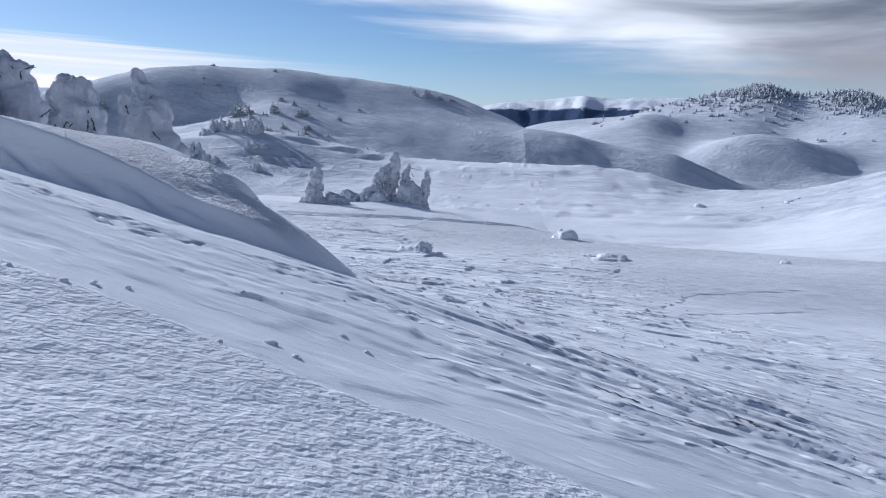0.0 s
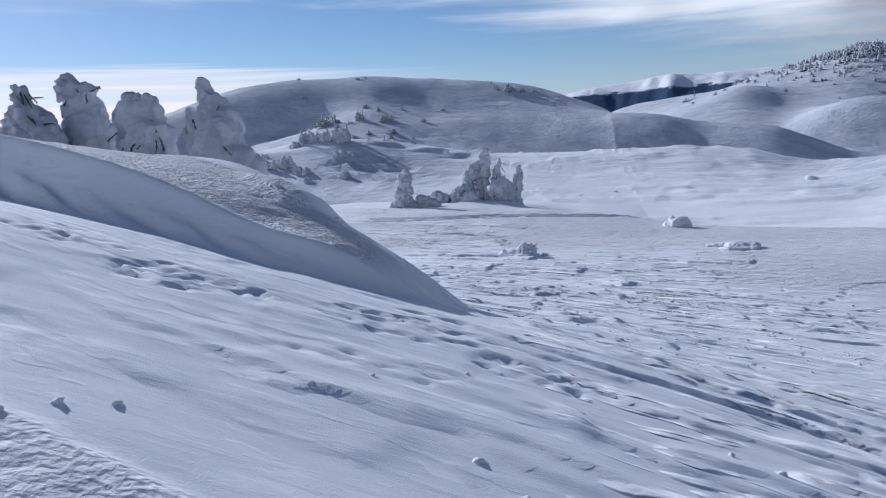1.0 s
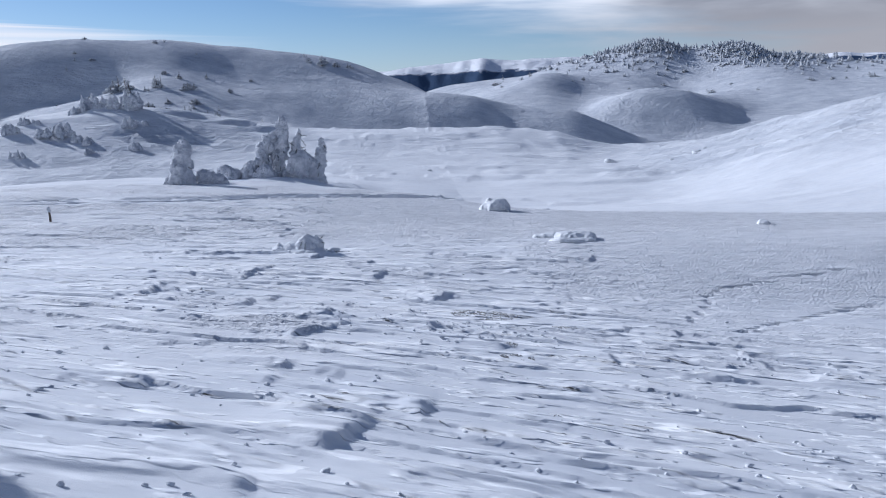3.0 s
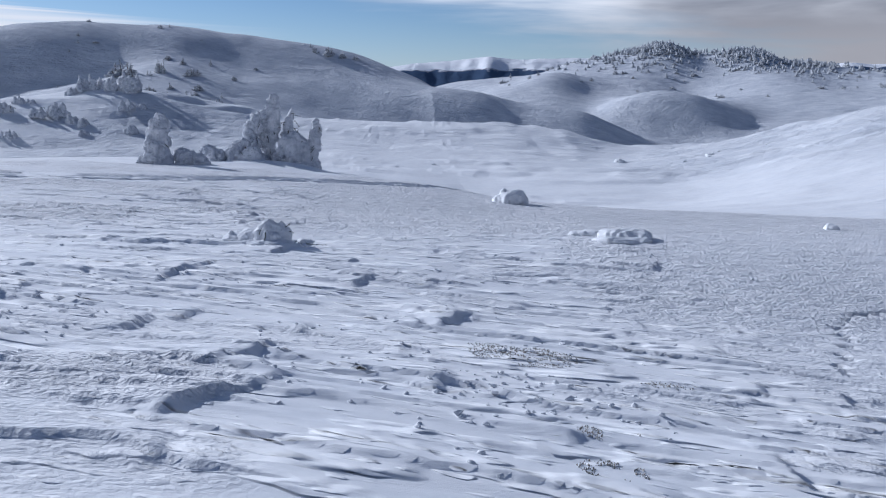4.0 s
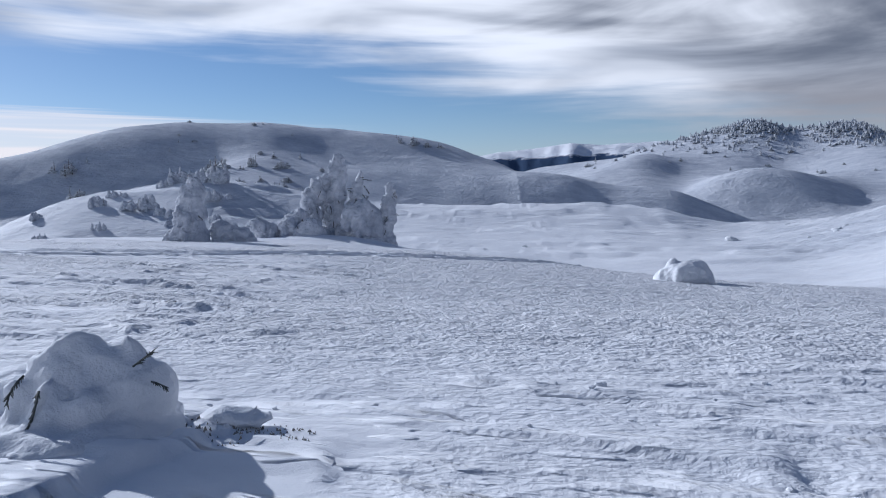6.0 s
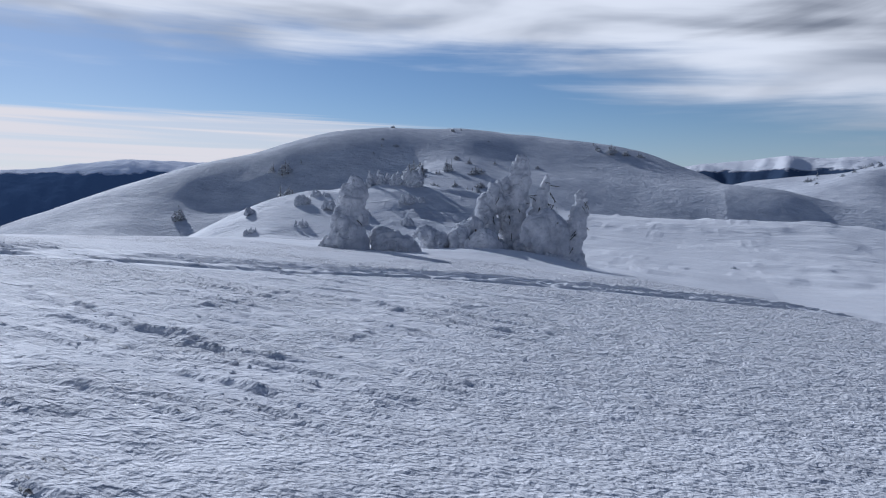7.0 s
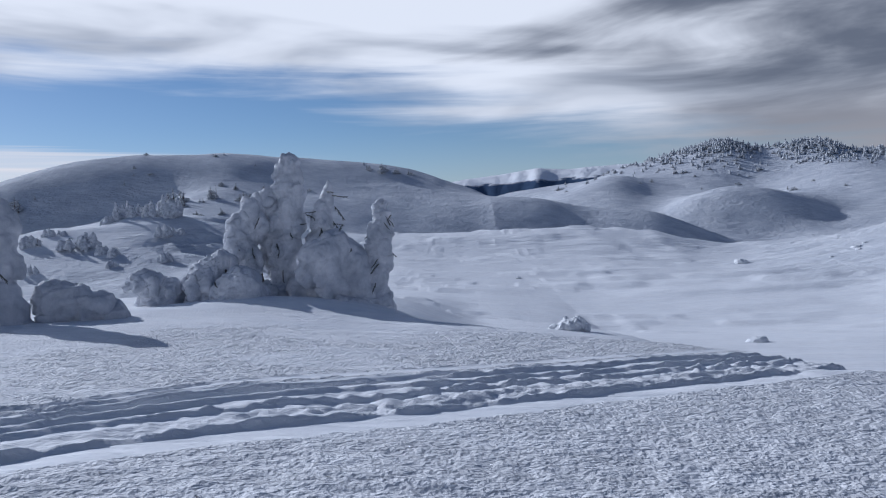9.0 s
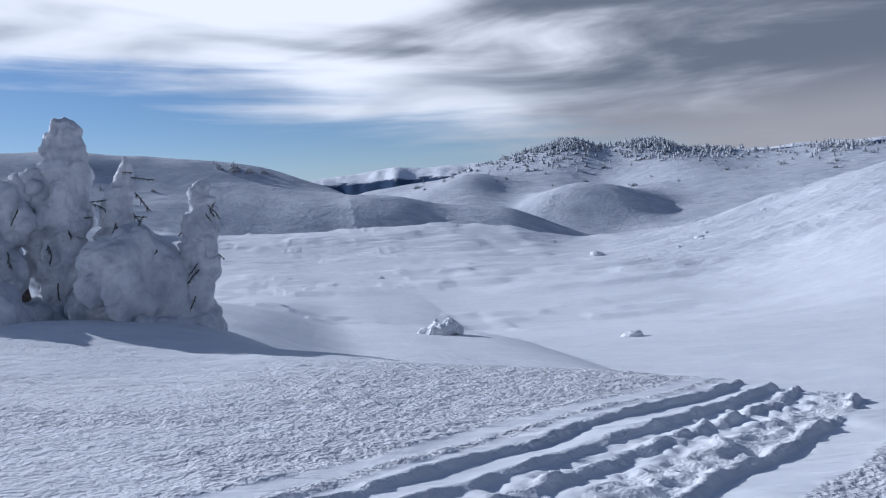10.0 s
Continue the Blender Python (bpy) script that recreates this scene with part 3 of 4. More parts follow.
    rut = rut * ease(soft_noise(x * 0.5, y * 0.5, 107), 0.02, 0.15) * (1 - ease(x, 6, 9)) * ease(x, -18, -14)
    rut = rut + inside * (1 - smooth) * 0.045 * fbm(x * 7, y * 7, 109, 3)
    side = y - curve(RUT, x) - 0.9 - 0.12 * (x + 5)
    rut = rut - 0.06 * np.exp(-((side / 0.09) ** 4)) * ease(x, -7.5, -6) * (1 - ease(x, -3.6, -2.6))
    z = z + rut
    # boot prints, hoof trail and pitted spots
    for px, py, turn, long, wide, deep in PRINTS:
        near = (np.abs(x - px) < 0.6) & (np.abs(y - py) < 0.6)
        dx, dy = x[near] - px, y[near] - py
        a, b = dx * math.cos(turn) + dy * math.sin(turn), -dx * math.sin(turn) + dy * math.cos(turn)
        q = np.sqrt((a / long) ** 2 + (b / wide) ** 2)
        z[near] += -deep * (1 - ease(q + 0.5 * fbm(x[near] * 14, y[near] * 14, 87, 2), 0.78, 1.02)) + 0.15 * deep * np.exp(-(((q - 1.3) / 0.22) ** 2))
    crust = crust * (1 - np.maximum(0.5 * inside, smooth) * ease(x, -18, -14))
    z = z + crust * (0.020 - 0.012 * ease(along, 0, 1) * (1 - ease(y, 12, 14.5))) * (fbm(u * 7, v * 12, 111, 1) + 0.7 * fbm(u * 12, v * 17, 113, 1))
    carved = np.maximum(steps, 0.25 * (1 - np.minimum(crust, 1))) * (1 - 0.6 * np.minimum(crust, 1)) * (0.45 + 0.55 * np.maximum(ease(y, 7.5, 11), beyond))
    return z, crust, carved


def graded(lo, hi, fine, start, end, grow_lo, grow_hi, most=7.0):
    """Even steps between start and end that widen outwards to lo and hi, faster past the gap called most."""
    mid = list(np.arange(start, end, fine))
    up, down, gap = [mid[-1]], [mid[0]], fine
    while up[-1] < hi:
        gap *= grow_hi if gap < most else 1.07
        up.append(up[-1] + gap)
    gap = fine
    while down[-1] > lo:
        gap *= grow_lo if gap < most else 1.07
        down.append(down[-1] - gap)
    return np.array(down[:0:-1] + mid + up[1:])


def far_marks(x, y, r):
    """Long wind-cut steps on the open fields past the shelf."""
    c, s = math.cos(WIND), math.sin(WIND)
    u, v = c * x + s * y, -s * x + c * y
    z = np.zeros_like(x)
    for size, tall, seed, start in ((3.0, 0.26, 1, 48), (7.0, 0.55, 2, 66), (15.0, 0.9, 3, 110)):
        phase = v / size + 1.6 * fbm(u / (3.0 * size), v / (3.0 * size), 220 + seed, 4, 0.6)
        cell = np.floor(phase)
        f = phase - cell
        saw = np.where(f < 0.15, f / 0.15, 1 - ((f - 0.15) / 0.85) ** 0.8)
        mask = ease(soft_noise(u / (1.6 * size) + 7.7 * cell, cell * 3.1, 230 + seed), 0.50, 0.64)
        z = z + tall * saw * mask * ease(soft_noise(x / (6 * size), y / (6 * size), 240 + seed), 0.25, 0.6) * ease(r, start, 1.4 * start)
    return z * (1 - ease(r, 190, 250)) * ease(y, 30, 60)


def build_ground():
    xs = graded(-4600, 4600, 0.046, -6.8, 4.4, 1.030, 1.033)
    ys = graded(-400, 4700, 0.033, 2.6, 48.0, 1.12, 1.020)
    gx, gy = np.meshgrid(xs, ys)
    x, y = gx.ravel(), gy.ravel()
    marks, crust, carved = wind_marks(x, y)
    r = np.hypot(x - CENTRE[0], y - CENTRE[1])
    z = ground_height(x, y) + marks * (1 - ease(r, 60, 140))
    az = np.degrees(np.arctan2(x - CENTRE[0], y - CENTRE[1]))
    # thin scrub, plus shade put into the colour of hills and right slope
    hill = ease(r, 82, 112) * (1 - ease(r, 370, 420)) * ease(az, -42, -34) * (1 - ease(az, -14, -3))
    scrub_shade = np.maximum(0.95 * hill * ease(fbm(x / 45, y / 45, 141, 3), -0.2, 0.1), 1.0 * ease(r, 190, 300))
    scrub_shade = np.maximum(scrub_shade, 0.85 * ease(az, 14, 28) * ease(r, 60, 110))
    z = z + far_marks(x, y, r)
    me = bpy.data.meshes.new("ground")
    nx, ny = len(xs), len(ys)
    me.vertices.add(nx * ny)
    me.vertices.foreach_set("co", np.stack([x, y, z], 1).astype(np.float32).ravel())
    a = (np.arange(ny - 1)[:, None] * nx + np.arange(nx - 1)).ravel()
    quads = np.stack([a, a + 1, a + nx + 1, a + nx], 1)
    me.loops.add(quads.size)
    me.loops.foreach_set("vertex_index", quads.ravel().astype(np.int32))
    me.polygons.add(len(quads))
    me.polygons.foreach_set("loop_start", np.arange(0, quads.size, 4, dtype=np.int32))
    me.update(calc_edges=True)
    me.polygons.foreach_set("use_smooth", np.ones(len(quads), dtype=bool))
    for name, values in (("crust", crust), ("carved", carved * (1 - ease(r, 80, 170))), ("far", ease(r, 38, 140)), ("scrub_shade", scrub_shade)):
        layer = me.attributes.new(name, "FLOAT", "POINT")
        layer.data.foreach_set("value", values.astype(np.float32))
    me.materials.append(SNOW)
    return tagged(new("ground", me), "wind-packed white snowfield with sastrugi, crust and ski ruts", "snow", kind="structure")


build_ground()


# ---- distant ranges ----
def distant_range(name, label, mat, az0, az1, distance, crest, depth, seed, ragged):
    """A mountain range along an arc, with crest heights by azimuth."""
    n, m = 420, 26
    az = np.linspace(az0, az1, n)
    top = curve(crest, az) + ragged * fbm(az * 0.35, az * 0 + 1, seed, 4, 0.45)
    bm_v, faces = [], []
    for j in range(m):
        f = j / (m - 1)
        rr = distance + (f - 0.75) * depth
        fall = np.where(f < 0.75, ease(np.array(f), -0.1, 0.75), 1 - 0.5 * (f - 0.75) / 0.25)
        zz = -240 + (top + 240) * fall + 80 * fbm(az * 0.7 + 3, az * 0 + f * 5, seed + 5, 4) * np.sin(math.pi * min(f / 0.75, 1.0)) 
        for k in range(n):
            t = radians(az[k])
            bm_v.append((rr * math.sin(t), rr * math.cos(t) + 20, float(zz[k])))
    for j in range(m - 1):
        for k in range(n - 1):
            a = j * n + k
            faces.append((a, a + 1, a + n + 1, a + n))
    me = bpy.data.meshes.new(name)
    me.from_pydata(bm_v, [], faces)
    for p in me.polygons:
        p.use_smooth = True
    me.materials.append(mat)
    return tagged(new(name, me), label, "mountain", kind="structure")


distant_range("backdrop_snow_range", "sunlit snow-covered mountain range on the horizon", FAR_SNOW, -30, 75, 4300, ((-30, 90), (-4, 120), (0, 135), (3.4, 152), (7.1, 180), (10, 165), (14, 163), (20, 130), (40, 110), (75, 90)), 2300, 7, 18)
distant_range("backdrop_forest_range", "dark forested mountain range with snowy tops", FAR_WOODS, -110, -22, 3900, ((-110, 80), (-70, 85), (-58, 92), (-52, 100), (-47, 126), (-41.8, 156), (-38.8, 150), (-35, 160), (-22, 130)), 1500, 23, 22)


# ---- trees ----
def part(name, bm, mat, parent, label=""):
    me = bpy.data.meshes.new(name)
    bm.to_mesh(me)
    bm.free()
    for p in me.polygons:
        p.use_smooth = True
    me.materials.append(mat)
    ob = new(name, me)
    ob.parent = parent
    return tagged(ob, label) if label else ob


def thing(name, x, y, z, label, category, group=""):
    e = new(name)
    e.location = (x, y, z)
    e.empty_display_size = 0.2
    return tagged(e, label, category, group)


def tube(bm, points, radii, sides=7):
    """A tapered limb through points."""
    rings = []
    for i, p in enumerate(points):
        p = Vector(p)
        d = (Vector(points[min(i + 1, len(points) - 1)]) - Vector(points[max(i - 1, 0)])).normalized()
        side = d.orthogonal().normalized()
        up = d.cross(side)
        rings.append([bm.verts.new(p + radii[i] * (math.cos(a) * side + math.sin(a) * up)) for a in (2 * math.pi * k / sides for k in range(sides))])
    for a, b in zip(rings, rings[1:]):
        for k in range(sides):
            bm.faces.new((a[k], a[(k + 1) % sides], b[(k + 1) % sides], b[k]))
    bm.faces.new(rings[-1])
    bm.faces.new(list(reversed(rings[0])))


def rime_mass(name, blobs, parent, seed, voxel=0.045, lump=0.14, label="", lobes=6):
    """Lobes of packed rime grown into one lumpy mass. blobs: x, y, z, half width, half height, about the parent's base."""
    bm = bmesh.new()
    rnd = random.Random(seed)
    blobs = list(blobs)
    for p, q in zip(blobs, blobs[1:]):
        if math.dist(p[:3], q[:3]) < 1.1:
            blobs.append(tuple((m + n) / 2 for m, n in zip(p, q)))
    for bx, by, bz, rw, rh in blobs:
        bmesh.ops.create_icosphere(bm, subdivisions=3, radius=1, matrix=Matrix.LocRotScale((bx, by, bz), Euler((rnd.uniform(-0.2, 0.2), rnd.uniform(-0.2, 0.2), rnd.uniform(0, 3))), (0.92 * rw, 0.92 * rw * rnd.uniform(0.85, 1.05), 0.98 * rh)))
        for _ in range(lobes):  # lobes that droop from the rim
            a, b, r = rnd.uniform(0, 6.28), rnd.uniform(-0.9, 0.6), min(rw, 1.1 * rh) * rnd.uniform(0.20, 0.40)
            out = 0.86 * rw * math.sqrt(1 - b * b * 0.85)
            bmesh.ops.create_icosphere(bm, subdivisions=2, radius=1, matrix=Matrix.LocRotScale((bx + out * math.cos(a), by + out * math.sin(a), bz + 0.85 * rh * b), Euler((0.35 * math.sin(a), -0.35 * math.cos(a), 0)), (r, r, r * rnd.uniform(1.3, 2.3))))
    me = bpy.data.meshes.new(name)
    bm.to_mesh(me)
    bm.free()
    rough = new(name, me)
    grown = rough.modifiers.new("grown", "REMESH")
    grown.mode, grown.voxel_size = "VOXEL", 0.9 * voxel
    rounded = rough.modifiers.new("rounded", "SMOOTH")
    rounded.iterations, rounded.factor = 1, 0.5
    done = bpy.data.meshes.new_from_object(rough.evaluated_get(bpy.context.evaluated_depsgraph_get()))
    bpy.data.objects.remove(rough)
    co = np.empty(len(done.vertices) * 3, np.float32)
    no = np.empty(len(done.vertices) * 3, np.float32)
    done.vertices.foreach_get("co", co)
    done.vertices.foreach_get("normal", no)
    co, no = co.reshape(-1, 3), no.reshape(-1, 3)
    def grain(k, kz, n):
        a, b, c = co[:, 0] * k + seed, co[:, 1] * k - seed, co[:, 2] * kz
        return soft_noise(a + 0.6 * b, c + 0.3 * b, n) + soft_noise(b - 0.5 * a + 31, c - 0.4 * a, n + 1) - 1.0
    # knobbly on the wind's side, plastered smooth in the lee
    wind = ease(-0.80 * no[:, 0] - 0.35 * no[:, 1] + 0.35 * no[:, 2], -0.35, 0.55)
    push = 0.7 * grain(2.0, 1.8, 301) + 0.30 - 0.55 * np.abs(grain(4.2, 2.6, 305)) - 0.5 * np.abs(grain(1.6, 5.0, 317))
    push = push + (0.25 + 0.9 * wind) * (0.25 - 0.7 * np.abs(grain(9, 8, 309)) + 0.25 * grain(21, 18, 313))
    co = co + no * (lump * push)[:, None]
    done.vertices.foreach_set("co", co.ravel())
    done.update()
    for p in done.polygons:
        p.use_smooth = True
    done.materials.clear()
    done.materials.append(RIME)
    ob = new(name, done)
    ob.parent = parent
    return tagged(ob, label) if label else ob


def sprig(parent, start, way, length, seed, name="twig"):
    """A dark bare-needled twig that sticks out of the rime."""
    rnd = random.Random(seed)
    bm = bmesh.new()
    d, p = Vector(way).normalized(), Vector(start)
    pts = [p]
    for _ in range(4):
        d = (d + Vector((rnd.uniform(-0.25, 0.25), rnd.uniform(-0.25, 0.25), rnd.uniform(-0.25, 0.15)))).normalized()
        pts.append(pts[-1] + d * length / 4)
    thick = min(0.012, 0.04 * length)
    tube(bm, pts, [thick, 0.85 * thick, 0.7 * thick, 0.5 * thick, 0.25 * thick], 5)
    for a, b in zip(pts, pts[1:]):
        for _ in range(7):
            q = a.lerp(b, rnd.random())
            w = (1.5 * d + Vector((rnd.uniform(-1, 1), rnd.uniform(-1, 1), rnd.uniform(-1.2, 0.3)))).normalized()
            tube(bm, [q, q + w * length * rnd.uniform(0.10, 0.26)], [0.7 * thick, 0.25 * thick], 4)
    return part(name, bm, NEEDLES, parent, "dark bare needle twig")


def ghost_tree(name, base, label, blobs, trunks, sprigs, seed, group="", voxel=0.042, lump=0.15, lee=0):
    x, y, z = base
    t = thing(name, x, y, z, label, "tree", group)
    for top, foot in trunks:
        bm = bmesh.new()
        p0, p1 = Vector(foot), Vector(top)
        tube(bm, [p0 + (p1 - p0) * f + Vector((0.03 * math.sin(9 * f + seed), 0.03 * math.cos(7 * f), 0)) for f in (0, 0.3, 0.6, 0.85, 1)], [0.11, 0.09, 0.065, 0.04, 0.02], 8)
        part("trunk", bm, BARK, t)
    rime_mass("snow_crown", blobs, t, seed, voxel, lump, "lumpy white rime crown")
    for k, (s, w, l) in enumerate(sprigs):
        sprig(t, s, w, l, seed * 31 + k)
    # more bare twig ends on the lee side of the lobes
    rnd = random.Random(seed)
    for k in range(lee // 2):
        bx, by, bz, rw, rh = rnd.choice(blobs[:max(3, len(blobs) - 2)])
        a = rnd.uniform(-1.5, 0.1)
        sprig(t, (bx + 0.93 * rw * math.cos(a), by + 0.93 * rw * math.sin(a), bz - rnd.uniform(0, 0.6) * rh), (math.cos(a), math.sin(a), rnd.uniform(-1.4, -0.2)), rnd.uniform(0.18, 0.34), seed * 57 + k)
    return t


def about(base, blobs):
    return [(bx - base[0], by - base[1], bz - base[2], rw, rh) for bx, by, bz, rw, rh in blobs]


GROUP = "snow-laden spruces of the clump"
b = (-7.7, 53.4, place(-7.7, 53.4))
ghost_tree("snow_ghost_tree", b, "tall rime-caked spruce with a hooked snowy top", about(b, (
    (-7.30, 53.5, -0.66, 0.31, 0.24), (-7.38, 53.5, -1.04, 0.34, 0.38), (-7.36, 53.5, -1.57, 0.42, 0.46), (-7.52, 53.5, -2.27, 0.48, 0.55),
    (-7.62, 53.5, -3.06, 0.40, 0.6), (-7.66, 53.5, -3.9, 0.38, 0.75), (-8.35, 53.2, -1.81, 0.28, 0.26), (-8.32, 53.2, -2.3, 0.38, 0.46),
    (-8.73, 53, -2.26, 0.29, 0.32), (-8.65, 53, -2.79, 0.38, 0.46), (-8.45, 53.2, -3.3, 0.36, 0.45), (-7.88, 53.4, -1.63, 0.27, 0.37), (-8.02, 53.6, -2.6, 0.34, 0.6), (-8.08, 53.7, -3.3, 0.3, 0.55), (-8.15, 53.2, -4.3, 0.6, 0.5))),
    [((0.35, 0.1, 3.6), (0, 0, -0.2)), ((-0.8, -0.3, 2.4), (-0.4, -0.2, -0.2))],
    [((0.0, -0.45, 1.6), (0.3, -0.5, -1), 0.4), ((-0.55, -0.8, 1.55), (0.3, -0.5, -1), 0.35), ((0.75, -0.1, 2.3), (1, -0.4, -0.4), 0.3), ((-0.35, -0.65, 2.3), (-0.2, -0.6, -0.8), 0.3), ((0.15, -0.6, 0.9), (0, -0.4, -1), 0.3)], 3, GROUP, lee=6)
b = (-6.55, 53.6, place(-6.55, 53.6))
ghost_tree("snow_ghost_tree", b, "slender rime-coated spruce with bare dark twigs", about(b, (
    (-6.46, 53.6, -1.85, 0.17, 0.34), (-6.62, 53.5, -2.3, 0.33, 0.40), (-6.6, 53.6, -2.95, 0.30, 0.5), (-6.6, 53.6, -3.9, 0.3, 0.7), (-6.85, 53.5, -2.75, 0.18, 0.25), (-6.32, 53.6, -1.42, 0.10, 0.25), (-6.38, 53.6, -1.65, 0.15, 0.25))),
    [((0.2, 0, 3.0), (0, 0, -0.2))],
    [((0.3, -0.1, 2.9), (1, -0.4, -0.3), 0.4), ((0.35, -0.15, 2.6), (0.8, -0.4, -0.8), 0.45), ((0.3, -0.25, 2.2), (0.9, -0.4, -0.9), 0.45), ((-0.1, -0.3, 2.5), (-0.8, -0.5, -0.2), 0.3), ((0.35, -0.3, 1.7), (0.6, -0.6, -0.9), 0.4), ((0.2, -0.3, 3.0), (0.6, -0.5, 0.1), 0.3)], 5, GROUP, 0.035, 0.11, 14)
b = (-6.2, 52.5, place(-6.2, 52.5))
ghost_tree("snow_ghost_bush", b, "squat round bush buried in a ball of rime", about(b, (
    (-6.39, 52.4, -3.33, 0.66, 0.72), (-6.28, 52.4, -3.85, 0.5, 0.52), (-6.09, 52.6, -2.86, 0.42, 0.34), (-5.71, 52.8, -3.59, 0.5, 0.75), (-5.75, 52.9, -4.35, 0.6, 0.35), (-6.5, 52.2, -3.0, 0.35, 0.3), (-6.3, 52.4, -4.5, 0.8, 0.35), (-5.5, 52.9, -4.75, 0.9, 0.3), (-7.0, 52.9, -4.2, 0.5, 0.55))),
    [((0, 0, 1.5), (0, 0, -0.2))], [((0.25, -0.2, 1.75), (0.3, -0.5, 0.8), 0.3), ((0.55, -0.35, 1.3), (0.4, -0.8, -0.3), 0.25)], 7, GROUP, 0.045, 0.12)
b = (-5.2, 53.0, place(-5.2, 53.0))
ghost_tree("snow_ghost_tree", b, "small rime-coated spruce with a drooping tip", about(b, (
    (-5.24, 53, -3.81, 0.40, 0.75), (-5.08, 53, -2.95, 0.30, 0.40), (-4.94, 53, -2.22, 0.25, 0.36), (-4.85, 53, -1.92, 0.15, 0.13), (-5.3, 53, -4.5, 0.6, 0.4))),
    [((0.3, 0, 2.5), (0, 0, -0.2))],
    [((0.35, -0.15, 2.35), (0.8, -0.3, -0.6), 0.3), ((0.1, -0.15, 2.0), (-0.9, -0.4, -0.7), 0.35), ((0.25, -0.2, 1.35), (-0.5, -0.6, -0.9), 0.45), ((0.15, -0.3, 1.1), (-0.6, -0.5, -0.6), 0.35), ((0.4, -0.1, 2.2), (0.7, -0.3, 0.3), 0.25)], 11, GROUP, lee=8)
b = (-8.8, 52.0, place(-8.8, 52.0))
ghost_tree("snow_ghost_bush", b, "low spreading bush under thick lobes of snow", about(b, (
    (-8.96, 52.3, -3.22, 0.33, 0.34), (-9.34, 52.1, -3.67, 0.42, 0.52), (-9.5, 52, -4.1, 0.35, 0.33), (-8.37, 51.8, -3.87, 0.66, 0.62), (-8.65, 51.6, -4.2, 0.45, 0.3), (-8.9, 52.0, -4.2, 0.5, 0.4))),
    [((0, 0, 0.8), (0, 0, -0.2))], [((-0.1, -0.5, 0.5), (0.2, -0.8, -0.4), 0.25)], 13, GROUP)
b = (-12.25, 48.4, place(-12.25, 48.4))
ghost_tree("snow_ghost_tree", b, "lone conical spruce wholly wrapped in rime", about(b, (
    (-12.15, 48.5, -1.5, 0.27, 0.2), (-12.21, 48.5, -1.92, 0.44, 0.42), (-12.26, 48.5, -2.55, 0.58, 0.42), (-12.44, 48.3, -3.07, 0.62, 0.47), (-12.25, 48.3, -3.6, 0.72, 0.5), (-13.04, 48.1, -3.72, 0.26, 0.4), (-12.3, 48.3, -4.0, 0.8, 0.4))),
    [((0.05, 0.1, 2.3), (0, 0, -0.2))], [((0.4, -0.4, 1.0), (0.5, -0.6, -0.5), 0.3), ((-0.5, -0.4, 0.6), (-0.5, -0.6, -0.5), 0.3)], 17)
b = (-11.0, 49.2, place(-11.0, 49.2))
ghost_tree("snow_ghost_bush", b, "low bush bowed under wet-looking rime", about(b, (
    (-11.31, 49, -3.49, 0.55, 0.42), (-10.62, 49, -3.62, 0.45, 0.28), (-11.2, 49.1, -3.9, 0.6, 0.35), (-10.5, 49.3, -3.9, 0.5, 0.3))),
    [((0, 0, 0.5), (0, 0, -0.2))], [], 19)
b = (-10.6, 52.2, place(-10.6, 52.2))
ghost_tree("snow_ghost_bush", b, "half-buried shrub with a rounded snow cap", about(b, (
    (-10.88, 52, -3.5, 0.42, 0.3), (-10.14, 52, -3.72, 0.35, 0.24), (-10.5, 52.2, -4.0, 0.6, 0.35))), [((0, 0, 0.5), (0, 0, -0.2))], [], 23)

DRIFT = "spruces behind the drift"
b = (-10.75, 14.0, 0.75)
ghost_tree("snow_ghost_tree", b, "rime-caked spruce with dark twigs behind a drift", about(b, (
    (-10.81, 14, 2.35, 0.28, 0.45), (-10.83, 14, 2.69, 0.18, 0.14), (-10.72, 14, 1.91, 0.42, 0.4), (-10.7, 14, 1.4, 0.55, 0.5), (-10.7, 14, 0.9, 0.6, 0.5))),
    [((0, 0, 1.9), (0, 0, -0.2))], [((0.35, -0.1, 1.3), (0.9, -0.2, 0.3), 0.3), ((0.35, -0.1, 1.0), (0.9, -0.3, -0.3), 0.32), ((0.1, 0, 1.8), (0.8, 0, 0.2), 0.25), ((0.45, -0.1, 0.75), (0.5, -0.3, -0.9), 0.3)], 29, DRIFT, 0.032, 0.14, 16)
b = (-10.15, 14.8, 0.6)
ghost_tree("snow_ghost_tree", b, "leaning rime spruce with a hooked top and stub", about(b, (
    (-10.39, 14.8, 2.93, 0.19, 0.16), (-10.28, 14.8, 2.64, 0.28, 0.27), (-9.85, 14.8, 2.7, 0.16, 0.05), (-10.0, 14.8, 2.66, 0.14, 0.07), (-10.2, 14.8, 2.38, 0.32, 0.27), (-10.1, 14.8, 1.99, 0.36, 0.38), (-10.11, 14.8, 1.59, 0.5, 0.31), (-10.1, 14.8, 1.1, 0.6, 0.4), (-9.8, 14.8, 2.3, 0.12, 0.08))),
    [((-0.1, 0, 2.2), (0, 0, -0.2))], [((-0.1, -0.28, 1.95), (-0.3, -0.7, -0.5), 0.2), ((0.25, -0.1, 2.05), (0.9, -0.2, 0.1), 0.22)], 31, DRIFT, 0.032, 0.14, 8)
b = (-8.55, 14.3, 0.5)
